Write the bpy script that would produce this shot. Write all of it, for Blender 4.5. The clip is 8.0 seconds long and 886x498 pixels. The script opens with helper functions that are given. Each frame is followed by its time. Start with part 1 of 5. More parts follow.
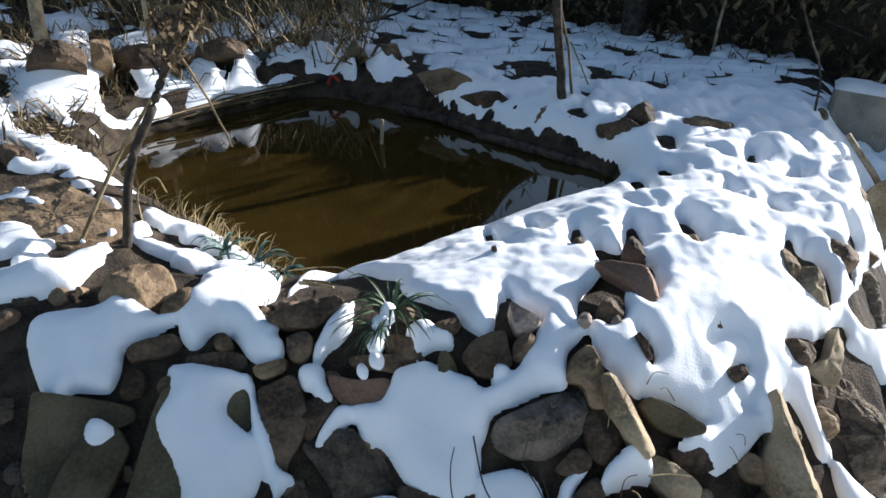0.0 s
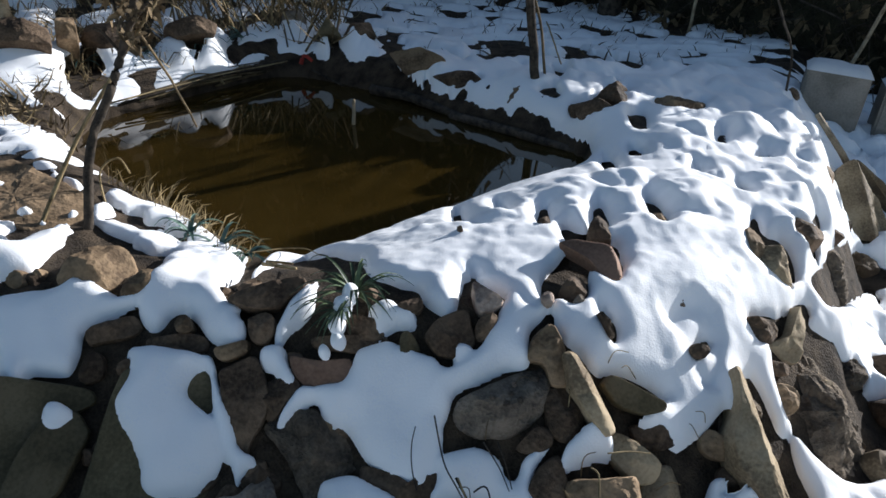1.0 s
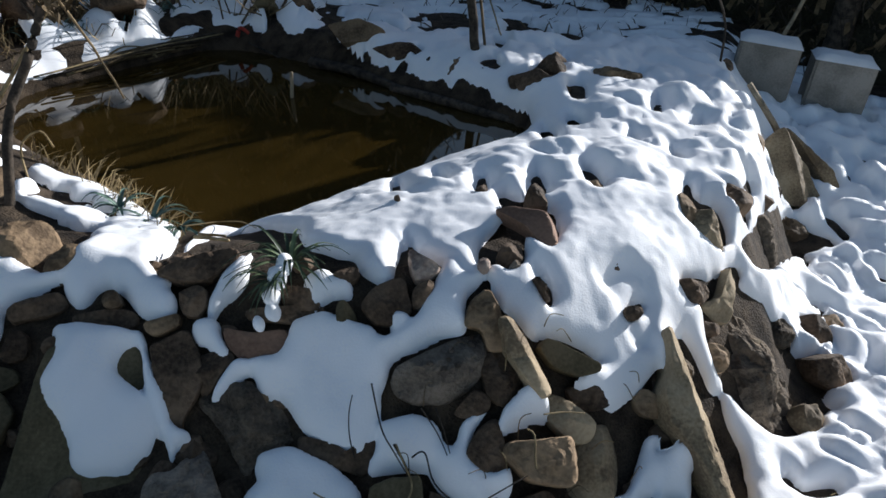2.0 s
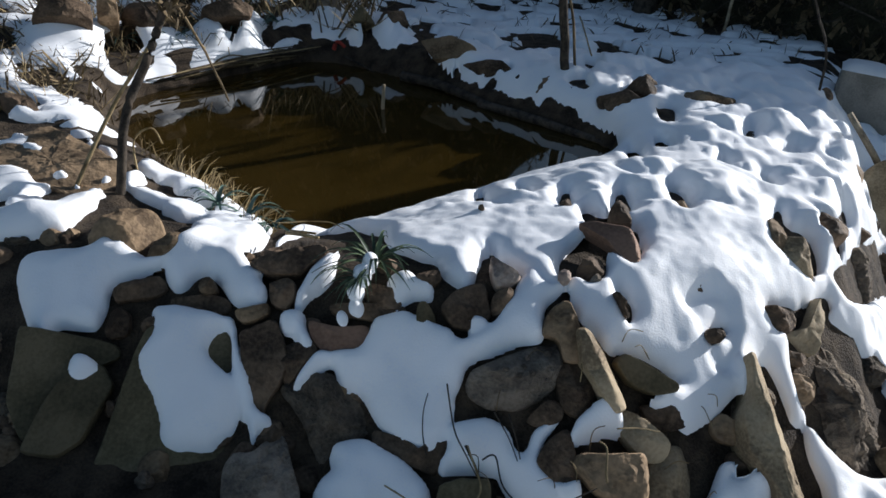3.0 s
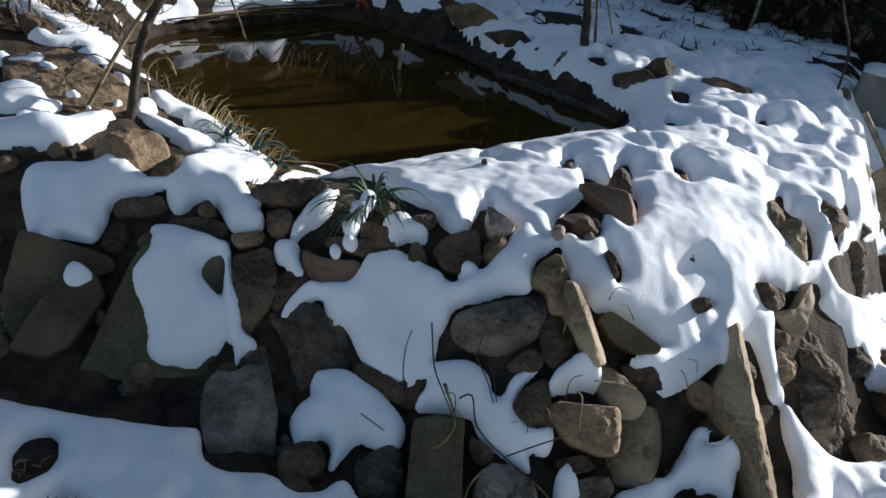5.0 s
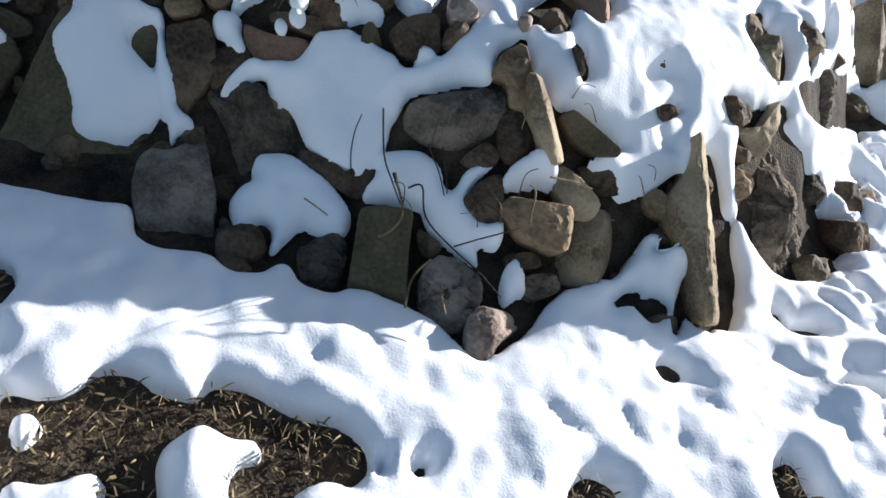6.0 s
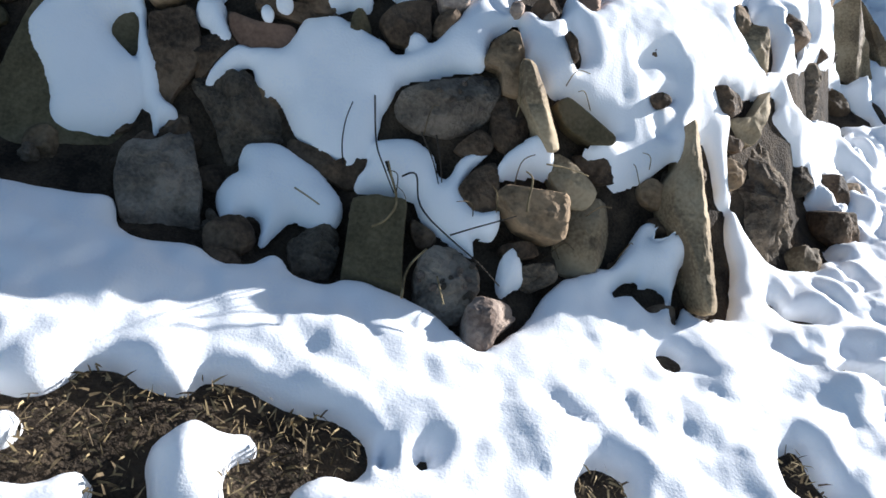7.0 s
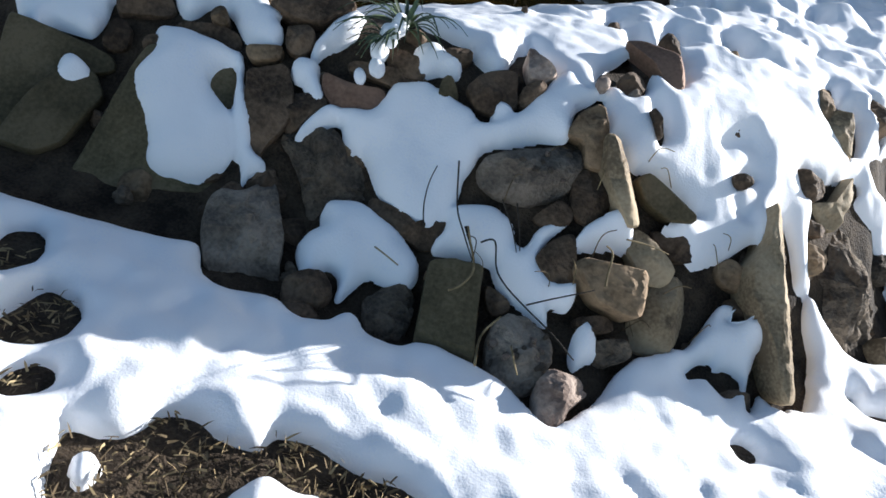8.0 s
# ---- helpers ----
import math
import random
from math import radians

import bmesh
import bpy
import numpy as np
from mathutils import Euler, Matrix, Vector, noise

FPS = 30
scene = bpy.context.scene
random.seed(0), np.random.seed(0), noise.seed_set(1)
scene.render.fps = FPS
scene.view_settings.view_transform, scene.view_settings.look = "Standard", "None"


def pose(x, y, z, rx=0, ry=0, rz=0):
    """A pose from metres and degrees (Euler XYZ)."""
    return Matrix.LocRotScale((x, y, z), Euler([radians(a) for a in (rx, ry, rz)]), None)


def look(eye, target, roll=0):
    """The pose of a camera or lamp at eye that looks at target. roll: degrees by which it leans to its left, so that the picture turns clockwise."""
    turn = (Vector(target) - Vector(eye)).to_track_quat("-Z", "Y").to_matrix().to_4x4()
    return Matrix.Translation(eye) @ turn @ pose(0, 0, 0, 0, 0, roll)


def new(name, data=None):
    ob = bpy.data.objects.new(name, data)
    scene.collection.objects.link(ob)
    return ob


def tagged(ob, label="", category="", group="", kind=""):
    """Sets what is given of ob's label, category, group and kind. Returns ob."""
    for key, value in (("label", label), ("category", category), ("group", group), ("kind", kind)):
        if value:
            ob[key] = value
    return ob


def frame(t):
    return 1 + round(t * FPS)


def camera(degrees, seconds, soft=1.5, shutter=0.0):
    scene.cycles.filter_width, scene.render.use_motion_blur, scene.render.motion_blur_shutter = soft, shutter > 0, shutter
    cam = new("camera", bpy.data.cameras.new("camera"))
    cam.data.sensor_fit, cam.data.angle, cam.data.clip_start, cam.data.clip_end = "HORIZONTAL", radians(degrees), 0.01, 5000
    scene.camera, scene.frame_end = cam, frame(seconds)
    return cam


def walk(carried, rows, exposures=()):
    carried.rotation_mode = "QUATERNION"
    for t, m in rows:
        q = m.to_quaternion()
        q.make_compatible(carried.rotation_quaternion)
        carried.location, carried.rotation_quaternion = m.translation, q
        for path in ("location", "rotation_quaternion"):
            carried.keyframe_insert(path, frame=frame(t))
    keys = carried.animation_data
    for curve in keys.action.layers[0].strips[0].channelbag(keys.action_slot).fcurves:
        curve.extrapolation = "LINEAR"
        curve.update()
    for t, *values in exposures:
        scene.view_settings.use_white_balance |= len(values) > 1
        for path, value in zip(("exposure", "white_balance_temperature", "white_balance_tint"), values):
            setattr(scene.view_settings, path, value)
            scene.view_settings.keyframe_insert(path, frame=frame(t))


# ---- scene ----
cam = camera(63.1, 8.0, soft=1.6)
ROWS = [
    (0, 0.000, -0.000, 1.450, 63.00, -0.00, -0.00),
    (0.5, 0.025, 0.004, 1.446, 62.26, -1.35, -0.71),
    (1, 0.054, 0.005, 1.441, 61.59, -0.35, -1.25),
    (1.2, 0.075, 0.001, 1.437, 61.77, -0.55, -2.06),
    (2.3, 0.093, -0.006, 1.403, 59.59, -1.26, -5.52),
    (2.5, 0.070, -0.019, 1.399, 61.00, -2.01, -2.95),
    (3, 0.071, -0.049, 1.396, 61.50, -1.47, 1.70),
    (3.5, 0.069, -0.052, 1.398, 62.06, -3.11, 4.01),
    (4, 0.106, -0.050, 1.397, 62.69, -5.67, 3.63),
    (4.2, 0.108, -0.057, 1.390, 62.24, -5.69, 4.48),
    (5.3, 0.117, -0.121, 1.265, 58.13, -5.88, 5.16),
    (5.5, 0.145, -0.120, 1.225, 55.76, -8.87, 4.08),
    (6, 0.151, -0.117, 1.152, 48.58, -10.09, 3.99),
    (6.5, 0.127, -0.114, 1.076, 50.12, -11.05, 1.30),
    (7, 0.121, -0.118, 1.083, 49.88, -10.80, 2.02),
    (7.5, 0.093, -0.118, 1.080, 51.78, -11.70, 4.15),
    (8, 0.048, -0.106, 1.088, 53.11, -11.78, 7.25),
]
walk(cam, [(t, pose(x, y, z, rx, ry, rz)) for t, x, y, z, rx, ry, rz in ROWS], [(t, s + 0.85, 5900, 10) for t, s in ((0.0, 0.1), (0.5, -0.2), (1.0, -0.35), (2.5, -0.6), (4.0, -0.55), (5.5, -0.38), (6.0, -0.05), (8.0, 0.1))])

# low winter sun ahead and to the right, clear sky
SUN_AZ, SUN_EL = radians(56), radians(13.4)
world = bpy.data.worlds.new("sky")
scene.world = world
world.use_nodes = True
sky = world.node_tree.nodes.new("ShaderNodeTexSky")
sky.sky_type, sky.sun_disc = "NISHITA", False
sky.sun_elevation, sky.sun_rotation = SUN_EL, SUN_AZ
world.node_tree.links.new(sky.outputs[0], world.node_tree.nodes["Background"].inputs["Color"])
world.node_tree.nodes["Background"].inputs["Strength"].default_value = 0.072
toward = Vector((math.sin(SUN_AZ) * math.cos(SUN_EL), math.cos(SUN_AZ) * math.cos(SUN_EL), math.sin(SUN_EL)))
sun = new("sun", bpy.data.lights.new("sun", "SUN"))
sun.data.energy, sun.data.angle, sun.data.color = 5.0, radians(0.6), (1.0, 0.95, 0.88)
sun.matrix_world = look(toward * 30, (0, 0, 0))


# ---- materials ----
def material(name, low, high, rough=0.85, scale=30.0, fine=200.0, bump=0.4, depth=0.01, third=None, spec=0.3):
    """Two colours mixed by coarse and fine noise, with relief at both sizes."""
    m = bpy.data.materials.new(name)
    m.use_nodes = True
    n, link = m.node_tree.nodes, m.node_tree.links.new
    bsdf = n["Principled BSDF"]
    where = n.new("ShaderNodeTexCoord").outputs["Object"]
    info = n.new("ShaderNodeObjectInfo")
    shift = n.new("ShaderNodeVectorMath")
    shift.operation = "ADD"
    link(where, shift.inputs[0])
    link(info.outputs["Random"], shift.inputs[1])
    a, b = n.new("ShaderNodeTexNoise"), n.new("ShaderNodeTexNoise")
    for tex, s, d in ((a, scale, 6), (b, fine, 3)):
        tex.inputs["Scale"].default_value, tex.inputs["Detail"].default_value = s, d
        link(shift.outputs[0], tex.inputs["Vector"])
    ramp = n.new("ShaderNodeValToRGB")
    ramp.color_ramp.elements[0].position, ramp.color_ramp.elements[1].position = 0.35, 0.68
    ramp.color_ramp.elements[0].color, ramp.color_ramp.elements[1].color = (*low, 1), (*high, 1)
    if third:
        e = ramp.color_ramp.elements.new(0.5)
        e.color = (*third, 1)
    mix = n.new("ShaderNodeMath")
    mix.operation = "MULTIPLY_ADD"
    link(b.outputs["Fac"], mix.inputs[0])
    mix.inputs[1].default_value = 0.45
    add = n.new("ShaderNodeMath")
    add.operation = "ADD"
    mix.inputs[2].default_value = -0.2
    link(a.outputs["Fac"], add.inputs[0])
    link(mix.outputs[0], add.inputs[1])
    link(add.outputs[0], ramp.inputs["Fac"])
    vary = n.new("ShaderNodeHueSaturation")
    rnd = n.new("ShaderNodeMapRange")
    rnd.inputs["To Min"].default_value, rnd.inputs["To Max"].default_value = 0.75, 1.25
    link(info.outputs["Random"], rnd.inputs["Value"])
    link(rnd.outputs[0], vary.inputs["Value"])
    link(ramp.outputs["Color"], vary.inputs["Color"])
    link(vary.outputs["Color"], bsdf.inputs["Base Color"])
    bsdf.inputs["Roughness"].default_value = rough
    bsdf.inputs["Specular IOR Level"].default_value = spec
    h1 = n.new("ShaderNodeBump")
    h1.inputs["Strength"].default_value, h1.inputs["Distance"].default_value = bump, depth
    link(add.outputs[0], h1.inputs["Height"])
    link(h1.outputs["Normal"], bsdf.inputs["Normal"])
    return m


SNOW = material("snow", (0.80, 0.81, 0.83), (0.90, 0.90, 0.91), 0.6, 9, 190, 0.28, 0.006)
SOIL = material("soil", (0.016, 0.011, 0.007), (0.07, 0.05, 0.032), 0.95, 14, 150, 0.8, 0.02)
ROCK = material("rock", (0.075, 0.062, 0.05), (0.24, 0.19, 0.14), 0.85, 9, 120, 0.6, 0.008)
# near-black: the shade inside the thicket is painted into this colour
HEDGE_SHADE = material("hedge", (0.010, 0.010, 0.006), (0.05, 0.045, 0.025), 0.95, 6, 60, 0.8, 0.05)
WATERM = material("murky_water", (0.028, 0.017, 0.003), (0.043, 0.026, 0.0055), 0.03, 1.2, 5, 0.03, 0.004, spec=0.5)

ROCK_DARK = material("dark_rock", (0.040, 0.026, 0.016), (0.18, 0.122, 0.077), 0.85, 8, 90, 0.9, 0.012, third=(0.10, 0.067, 0.042))
ROCK_ROUGH = material("rough_rock", (0.05, 0.039, 0.029), (0.17, 0.132, 0.094), 0.95, 18, 110, 1.0, 0.02)
ROCK_GREEN = material("mossy_stone", (0.075, 0.06, 0.03), (0.19, 0.148, 0.085), 0.8, 6, 110, 0.6, 0.006, third=(0.125, 0.10, 0.053))
ROCK_BROWN = material("brown_stone", (0.10, 0.066, 0.038), (0.32, 0.22, 0.13), 0.85, 9, 90, 0.7, 0.010, third=(0.21, 0.145, 0.085))
ROCK_TAN = material("sandstone", (0.16, 0.115, 0.068), (0.46, 0.36, 0.23), 0.8, 6, 120, 0.5, 0.006, third=(0.33, 0.25, 0.15))
ROCK_PINK = material("pink_stone", (0.20, 0.14, 0.11), (0.52, 0.41, 0.33), 0.85, 14, 90, 0.8, 0.012)
CONCRETE = material("old_concrete", (0.12, 0.098, 0.078), (0.33, 0.27, 0.21), 0.95, 12, 110, 1.0, 0.016, third=(0.21, 0.17, 0.13))
TILE = material("clay_tile", (0.13, 0.075, 0.05), (0.28, 0.17, 0.115), 0.8, 6, 120, 0.5, 0.005)
WOOD = material("weathered_wood", (0.16, 0.12, 0.075), (0.42, 0.34, 0.23), 0.85, 18, 140, 0.6, 0.004)
BARK = material("bark", (0.018, 0.015, 0.012), (0.09, 0.07, 0.052), 0.9, 30, 160, 0.8, 0.004)
STRAW = material("straw", (0.12, 0.085, 0.04), (0.42, 0.32, 0.17), 0.8, 12, 60, 0.2, 0.002)
LITTER = material("leaf_litter", (0.05, 0.036, 0.02), (0.20, 0.145, 0.08), 0.9, 12, 60, 0.3, 0.002)
LEAF = material("green_leaf", (0.035, 0.06, 0.03), (0.13, 0.17, 0.085), 0.45, 10, 80, 0.3, 0.002)
TEAL = material("bluish_leaf", (0.05, 0.10, 0.08), (0.16, 0.24, 0.19), 0.6, 10, 80, 0.3, 0.002)
BLOCKM = material("cast_block", (0.17, 0.155, 0.13), (0.30, 0.27, 0.23), 0.9, 7, 110, 0.4, 0.004)
RED = material("red_cloth", (0.25, 0.03, 0.02), (0.45, 0.06, 0.04), 0.8, 20, 100, 0.3, 0.003)

# ---- land ----
WATER = 0.28
POND = [(-0.48, 2.02), (-0.17, 2.16), (0.36, 2.68), (0.86, 2.92), (0.30, 3.45), (-0.22, 4.02),
        (-0.80, 4.42), (-1.17, 4.02), (-1.66, 3.42), (-1.32, 2.82), (-0.84, 2.44)]


def smooth(v):
    v = np.clip(v, 0.0, 1.0)
    return v * v * (3 - 2 * v)


def inside_distance(outline, x, y):
    """How far inside a closed outline the points lie (outside: minus)."""
    pts = np.asarray(outline, float)
    best = np.full(np.shape(x), 1e9)
    inner = np.zeros(np.shape(x), bool)
    for a, b in zip(pts, np.roll(pts, -1, axis=0)):
        ex, ey = b - a
        u = np.clip(((x - a[0]) * ex + (y - a[1]) * ey) / (ex * ex + ey * ey + 1e-12), 0, 1)
        best = np.minimum(best, np.hypot(x - a[0] - u * ex, y - a[1] - u * ey))
        cross = (a[1] > y) != (b[1] > y)
        inner ^= cross & (x < ex * (y - a[1]) / (ey if abs(ey) > 1e-12 else 1e-12) + a[0])
    return np.where(inner, best, -best)


def rounded(outline, turns=2):
    """Chaikin's corner cutting: the outline with its corners worn round."""
    pts = np.asarray(outline, float)
    for _ in range(turns):
        nxt = np.roll(pts, -1, axis=0)
        pts = np.stack([0.78 * pts + 0.22 * nxt, 0.22 * pts + 0.78 * nxt], axis=1).reshape(-1, 2)
    return pts


FOOT_X = (-4, -0.7, -0.25, 0.1, 0.4, 0.85, 1.0, 1.3, 1.7, 2.0, 2.6, 4)
FOOT_Y = (1.0, 1.02, 1.05, 0.97, 0.87, 1.02, 1.12, 1.38, 2.0, 3.1, 4.4, 5.4)
CREST_Y = (1.9, 1.75, 1.62, 1.56, 1.58, 1.84, 1.95, 2.25, 3.0, 4.0, 5.0, 6.2)


def terrain(x, y):
    """Height of the earth under stones and snow."""
    low = 0.05 - 0.09 * np.clip(x, -1.6, 2.6) + 0.02 * np.clip(0.9 - y, -0.5, 0.6)
    low = low + 0.28 * smooth((y - 2.0) / 1.7) * smooth((x - 1.2) / 0.5)
    foot, crest = np.interp(x, FOOT_X, FOOT_Y), np.interp(x, FOOT_X, CREST_Y)
    top = 0.44 - 0.05 * smooth((x - 0.6) / 0.9) - 0.10 * smooth((y - 3.2) / 2.5) * smooth((x + 0.6) / 1.0)
    top = top + 0.16 * smooth((-1.5 - x) / 1.2) + 0.10 * smooth((y - 4.2) / 1.0) * smooth((-0.3 - x) / 0.8)
    top = top + 0.012 * np.clip(y - 6, 0, 60)
    h = low + (top - low) * smooth((y - foot) / (crest - foot))
    out = -inside_distance(rounded(POND), x, y)
    steep = 0.32 + 0.65 * smooth((y - 2.7) / 0.4) + 0.3 * smooth((-0.9 - x) / 0.3)
    shore = WATER + 0.015 + steep * out
    h = np.where(out < 0, WATER - 0.03 - np.minimum(0.55, 1.1 * -out), np.minimum(h, shore))
    return h



def mesh(name, verts, faces, mat, shade=True):
    me = bpy.data.meshes.new(name)
    me.from_pydata([tuple(v) for v in verts], [], [tuple(f) for f in faces])
    me.materials.append(mat)
    if shade:
        me.polygons.foreach_set("use_smooth", [True] * len(me.polygons))
    me.update()
    return new(name, me)


def steps(spans):
    """Grid lines: (start, end, spacing) stretches laid end to end."""
    return np.unique(np.round(np.concatenate([np.arange(a, b + s / 2, s) for a, b, s in spans]), 4))


def wave(x, y, size, seed=0.0):
    """Smooth noise of about -1 to 1 with bumps of that size."""
    flat = [noise.noise((a / size + seed * 7.3, b / size - seed * 3.1, seed)) for a, b in zip(np.ravel(x), np.ravel(y))]
    return np.reshape(flat, np.shape(x))


def sheet(name, xs, ys, height, mat):
    gx, gy = np.meshgrid(xs, ys)
    z = height(gx, gy)
    n, idx = len(xs), np.arange(gx.size).reshape(gx.shape)
    quads = np.stack([idx[:-1, :-1], idx[:-1, 1:], idx[1:, 1:], idx[1:, :-1]], axis=-1).reshape(-1, 4)
    return mesh(name, np.stack([gx, gy, z], axis=-1).reshape(-1, 3), quads, mat)


gx = steps([(-60, -6, 6), (-6, -2.6, 0.2), (-2.6, 2.6, 0.03), (2.6, 6, 0.2), (6, 60, 6)])
gy = steps([(-60, -2, 6), (-2, 0.2, 0.15), (0.2, 4.6, 0.03), (4.6, 10, 0.15), (10, 60, 5)])
ground = sheet("ground", gx, gy, lambda x, y: terrain(x, y) + 0.012 * wave(x, y, 0.09, 1), SOIL)
tagged(ground, "dark damp earth under stones and melting snow", "ground", kind="structure")

rim = [(-0.42 + (x + 0.42) * 1.12, 3.15 + (y - 3.15) * 1.12, WATER) for x, y in rounded(POND)]
water = mesh("water", rim, [tuple(range(len(rim)))], WATERM)
tagged(water, "murky olive-brown still water of a small pond", "water", kind="structure")


# ---- stones of the bank ----
rng = random.Random(7)
ROCKS = []


bm = bmesh.new()
bmesh.ops.create_icosphere(bm, subdivisions=2, radius=1)
bm.verts.ensure_lookup_table()
PEBBLE = ([tuple(v.co * (1 + 0.3 * noise.noise(v.co * 1.3))) for v in bm.verts], [[v.index for v in f.verts] for f in bm.faces])
bm.free()


def rock(name, place, turn, thick, mat, outline, label, bulge=0.15, folds=()):
    """A broken stone: its outline seen face on, flat chipped facets in front, sides running back into the bank.
    folds: edges (from, to, slope) past whose right side the face bends away."""
    pts = [Vector(p) for p in outline]
    size = max(p.length for p in pts)
    seed = len(ROCKS) * 3.7
    crisp = mat in (ROCK_GREEN, TILE) or bulge < 0.05
    ring = []
    for a, b in zip(pts, pts[1:] + pts[:1]):
        n = max(2, int((b - a).length / 0.012))
        for i in range(n):
            p = a.lerp(b, i / n)
            ring.append(p * (1 + (0.015 if crisp else 0.035) * noise.noise((p.x * 40 + seed, p.y * 40, seed))))
    for _ in range(1 if crisp else 2):
        ring = [ring[i - 1] * 0.25 + ring[i] * 0.5 + ring[(i + 1) % len(ring)] * 0.25 for i in range(len(ring))]
    planes = [(Vector((0, 0)), 0.0)]
    for k in range(0 if bulge < 0.03 else 7):
        a = k * 0.9 + rng.uniform(0, 0.9)
        planes.append((Vector((math.cos(a), math.sin(a))) * bulge * rng.uniform(1.2, 3.4), bulge * size * rng.uniform(0.1, 0.7)))
    rough = {ROCK_GREEN: 0.35, TILE: 0.3, ROCK_ROUGH: 2.2, CONCRETE: 1.5, ROCK_PINK: 1.6}.get(mat, 1.0)
    edge = 0.005 if crisp else 0.010

    def face(p):
        w = min(c - p.dot(s) for s, c in planes)
        for a, b, k in folds:
            way = (Vector(b) - Vector(a)).normalized()
            w -= k * max(0.0, (Vector(p) - Vector(a)).dot(Vector((way.y, -way.x)) if k > 0 else Vector((-way.y, way.x)))) * (1 if k > 0 else -1)
        return max(w, -thick)

    levels = [(0.86, -thick * 1.3), (0.98, -thick * 0.8), (1.01, -thick * 0.4), (1.01, -2.2 * edge), (1.0, -1.1 * edge), (0.975, -0.25 * edge)]
    levels += [(s, 0.0) for s in (0.93, 0.86, 0.78, 0.7, 0.61, 0.52, 0.43, 0.34, 0.25, 0.16, 0.07)]
    verts, faces, n = [], [], len(ring)
    for s, w in levels:
        for p in ring:
            q = Vector((p.x * s, p.y * s, 0))
            q.z = face(q.xy) + w
            shift = Vector((seed, -seed, 0))
            d = 0.006 * noise.noise(q * 16 + shift) + 0.0045 * noise.noise(q * 42 + shift) + 0.0025 * noise.noise(q * 95 + shift)
            q.z += d * rough if w > -0.05 else 0
            q.xy += p * (d * rough / size * 0.6)
            verts.append(q)
    for k in range(len(levels) - 1):
        for i in range(n):
            j = (i + 1) % n
            faces.append((k * n + i, k * n + j, (k + 1) * n + j, (k + 1) * n + i))
    faces.append(tuple((len(levels) - 1) * n + i for i in range(n)))
    faces.append(tuple(reversed(range(n))))
    ob = mesh(name, verts, faces, mat)
    ob.data.set_sharp_from_angle(angle=radians(24))
    ob.matrix_world = pose(*place, *turn)
    tagged(ob, label, "slab" if "slab" in name else "tile" if "tile" in name else "concrete" if "concrete" in name else "stone", "stones of the bank")
    if "pebbl" in label:
        for _ in range(16):
            v = rng.choice(verts[7 * n:])
            if "hollow" in label and v.y < 0:
                continue
            ball = mesh("pebble", PEBBLE[0], PEBBLE[1], rng.choice((CONCRETE, ROCK_PINK, CONCRETE)))
            ball.parent = ob
            ball.location = v
            ball.scale = [rng.uniform(0.004, 0.010) for _ in range(3)]
            ball.rotation_euler = [rng.uniform(0, 3) for _ in range(3)]
    ROCKS.append(ob)
    return ob


rock("stone_slab", (-0.604, 1.275, 0.241), (40.6, 7.0, 6.0), 0.09, ROCK_GREEN, [(-0.146, -0.196), (-0.118, -0.06), (-0.09, 0.124), (-0.073, 0.18), (0.021, 0.193), (0.134, 0.193), (0.156, 0.141), (0.227, -0.053), (0.162, -0.104), (0.155, -0.151), (-0.026, -0.192)], "large greenish slab half covered with snow", 0.03, [((-0.15, -0.184), (0.15, -0.134), 1.6)])
rock("stone_slab", (-0.862, 1.309, 0.273), (39.6, 9.8, 8.0), 0.1, ROCK_GREEN, [(-0.113, -0.067), (-0.126, 0.118), (0.026, 0.103), (0.109, 0.09), (0.123, 0.059), (0.068, 0.026), (0.016, -0.046), (-0.054, -0.162)], "mossy brown flat slab in the bank", 0.04)
rock("stone_slab", (-0.824, 1.227, 0.239), (36.1, 10.7, 7.7), 0.1, ROCK_GREEN, [(-0.076, -0.101), (-0.055, 0.002), (-0.014, 0.109), (0.055, 0.123), (0.092, 0.074), (0.051, -0.067), (0.006, -0.106)], "greenish grey flat stone slab leaning on the bank", 0.04)
rock("stone_slab", (-0.376, 1.334, 0.293), (46.4, 3.3, 3.5), 0.08, ROCK_DARK, [(-0.073, 0.094), (0.011, 0.137), (0.041, 0.072), (0.056, 0.018), (0.04, -0.034), (0.013, -0.074), (0.004, -0.13), (-0.022, -0.081), (-0.061, 0.009)], "dark brown upright slab beside the snowy slab", 0.06)
rock("rock", (-0.291, 1.350, 0.310), (48.0, 1.7, 1.9), 0.08, ROCK_DARK, [(-0.063, 0.036), (0.013, 0.06), (0.049, 0.036), (0.006, -0.007), (-0.013, -0.045), (-0.036, -0.063), (-0.053, -0.011)], "dark brown angular rock wedged in the stone bank", 0.2)
rock("stone_slab", (-0.351, 1.554, 0.475), (37.1, 1.5, 1.1), 0.07, ROCK_DARK, [(-0.103, -0.01), (-0.083, 0.011), (0.059, 0.054), (0.095, 0.054), (0.095, 0.021), (0.06, 0.0), (0.032, -0.033), (-0.044, -0.036)], "dark flat stone with a pale end on the ridge", 0.05)
rock("rock", (-0.356, 1.487, 0.423), (44.5, 1.3, 1.3), 0.08, ROCK_DARK, [(-0.043, 0.025), (-0.003, 0.048), (0.031, 0.032), (0.031, -0.012), (0.011, -0.046), (-0.03, -0.032)], "dark brown angular rock wedged in the stone bank", 0.2)
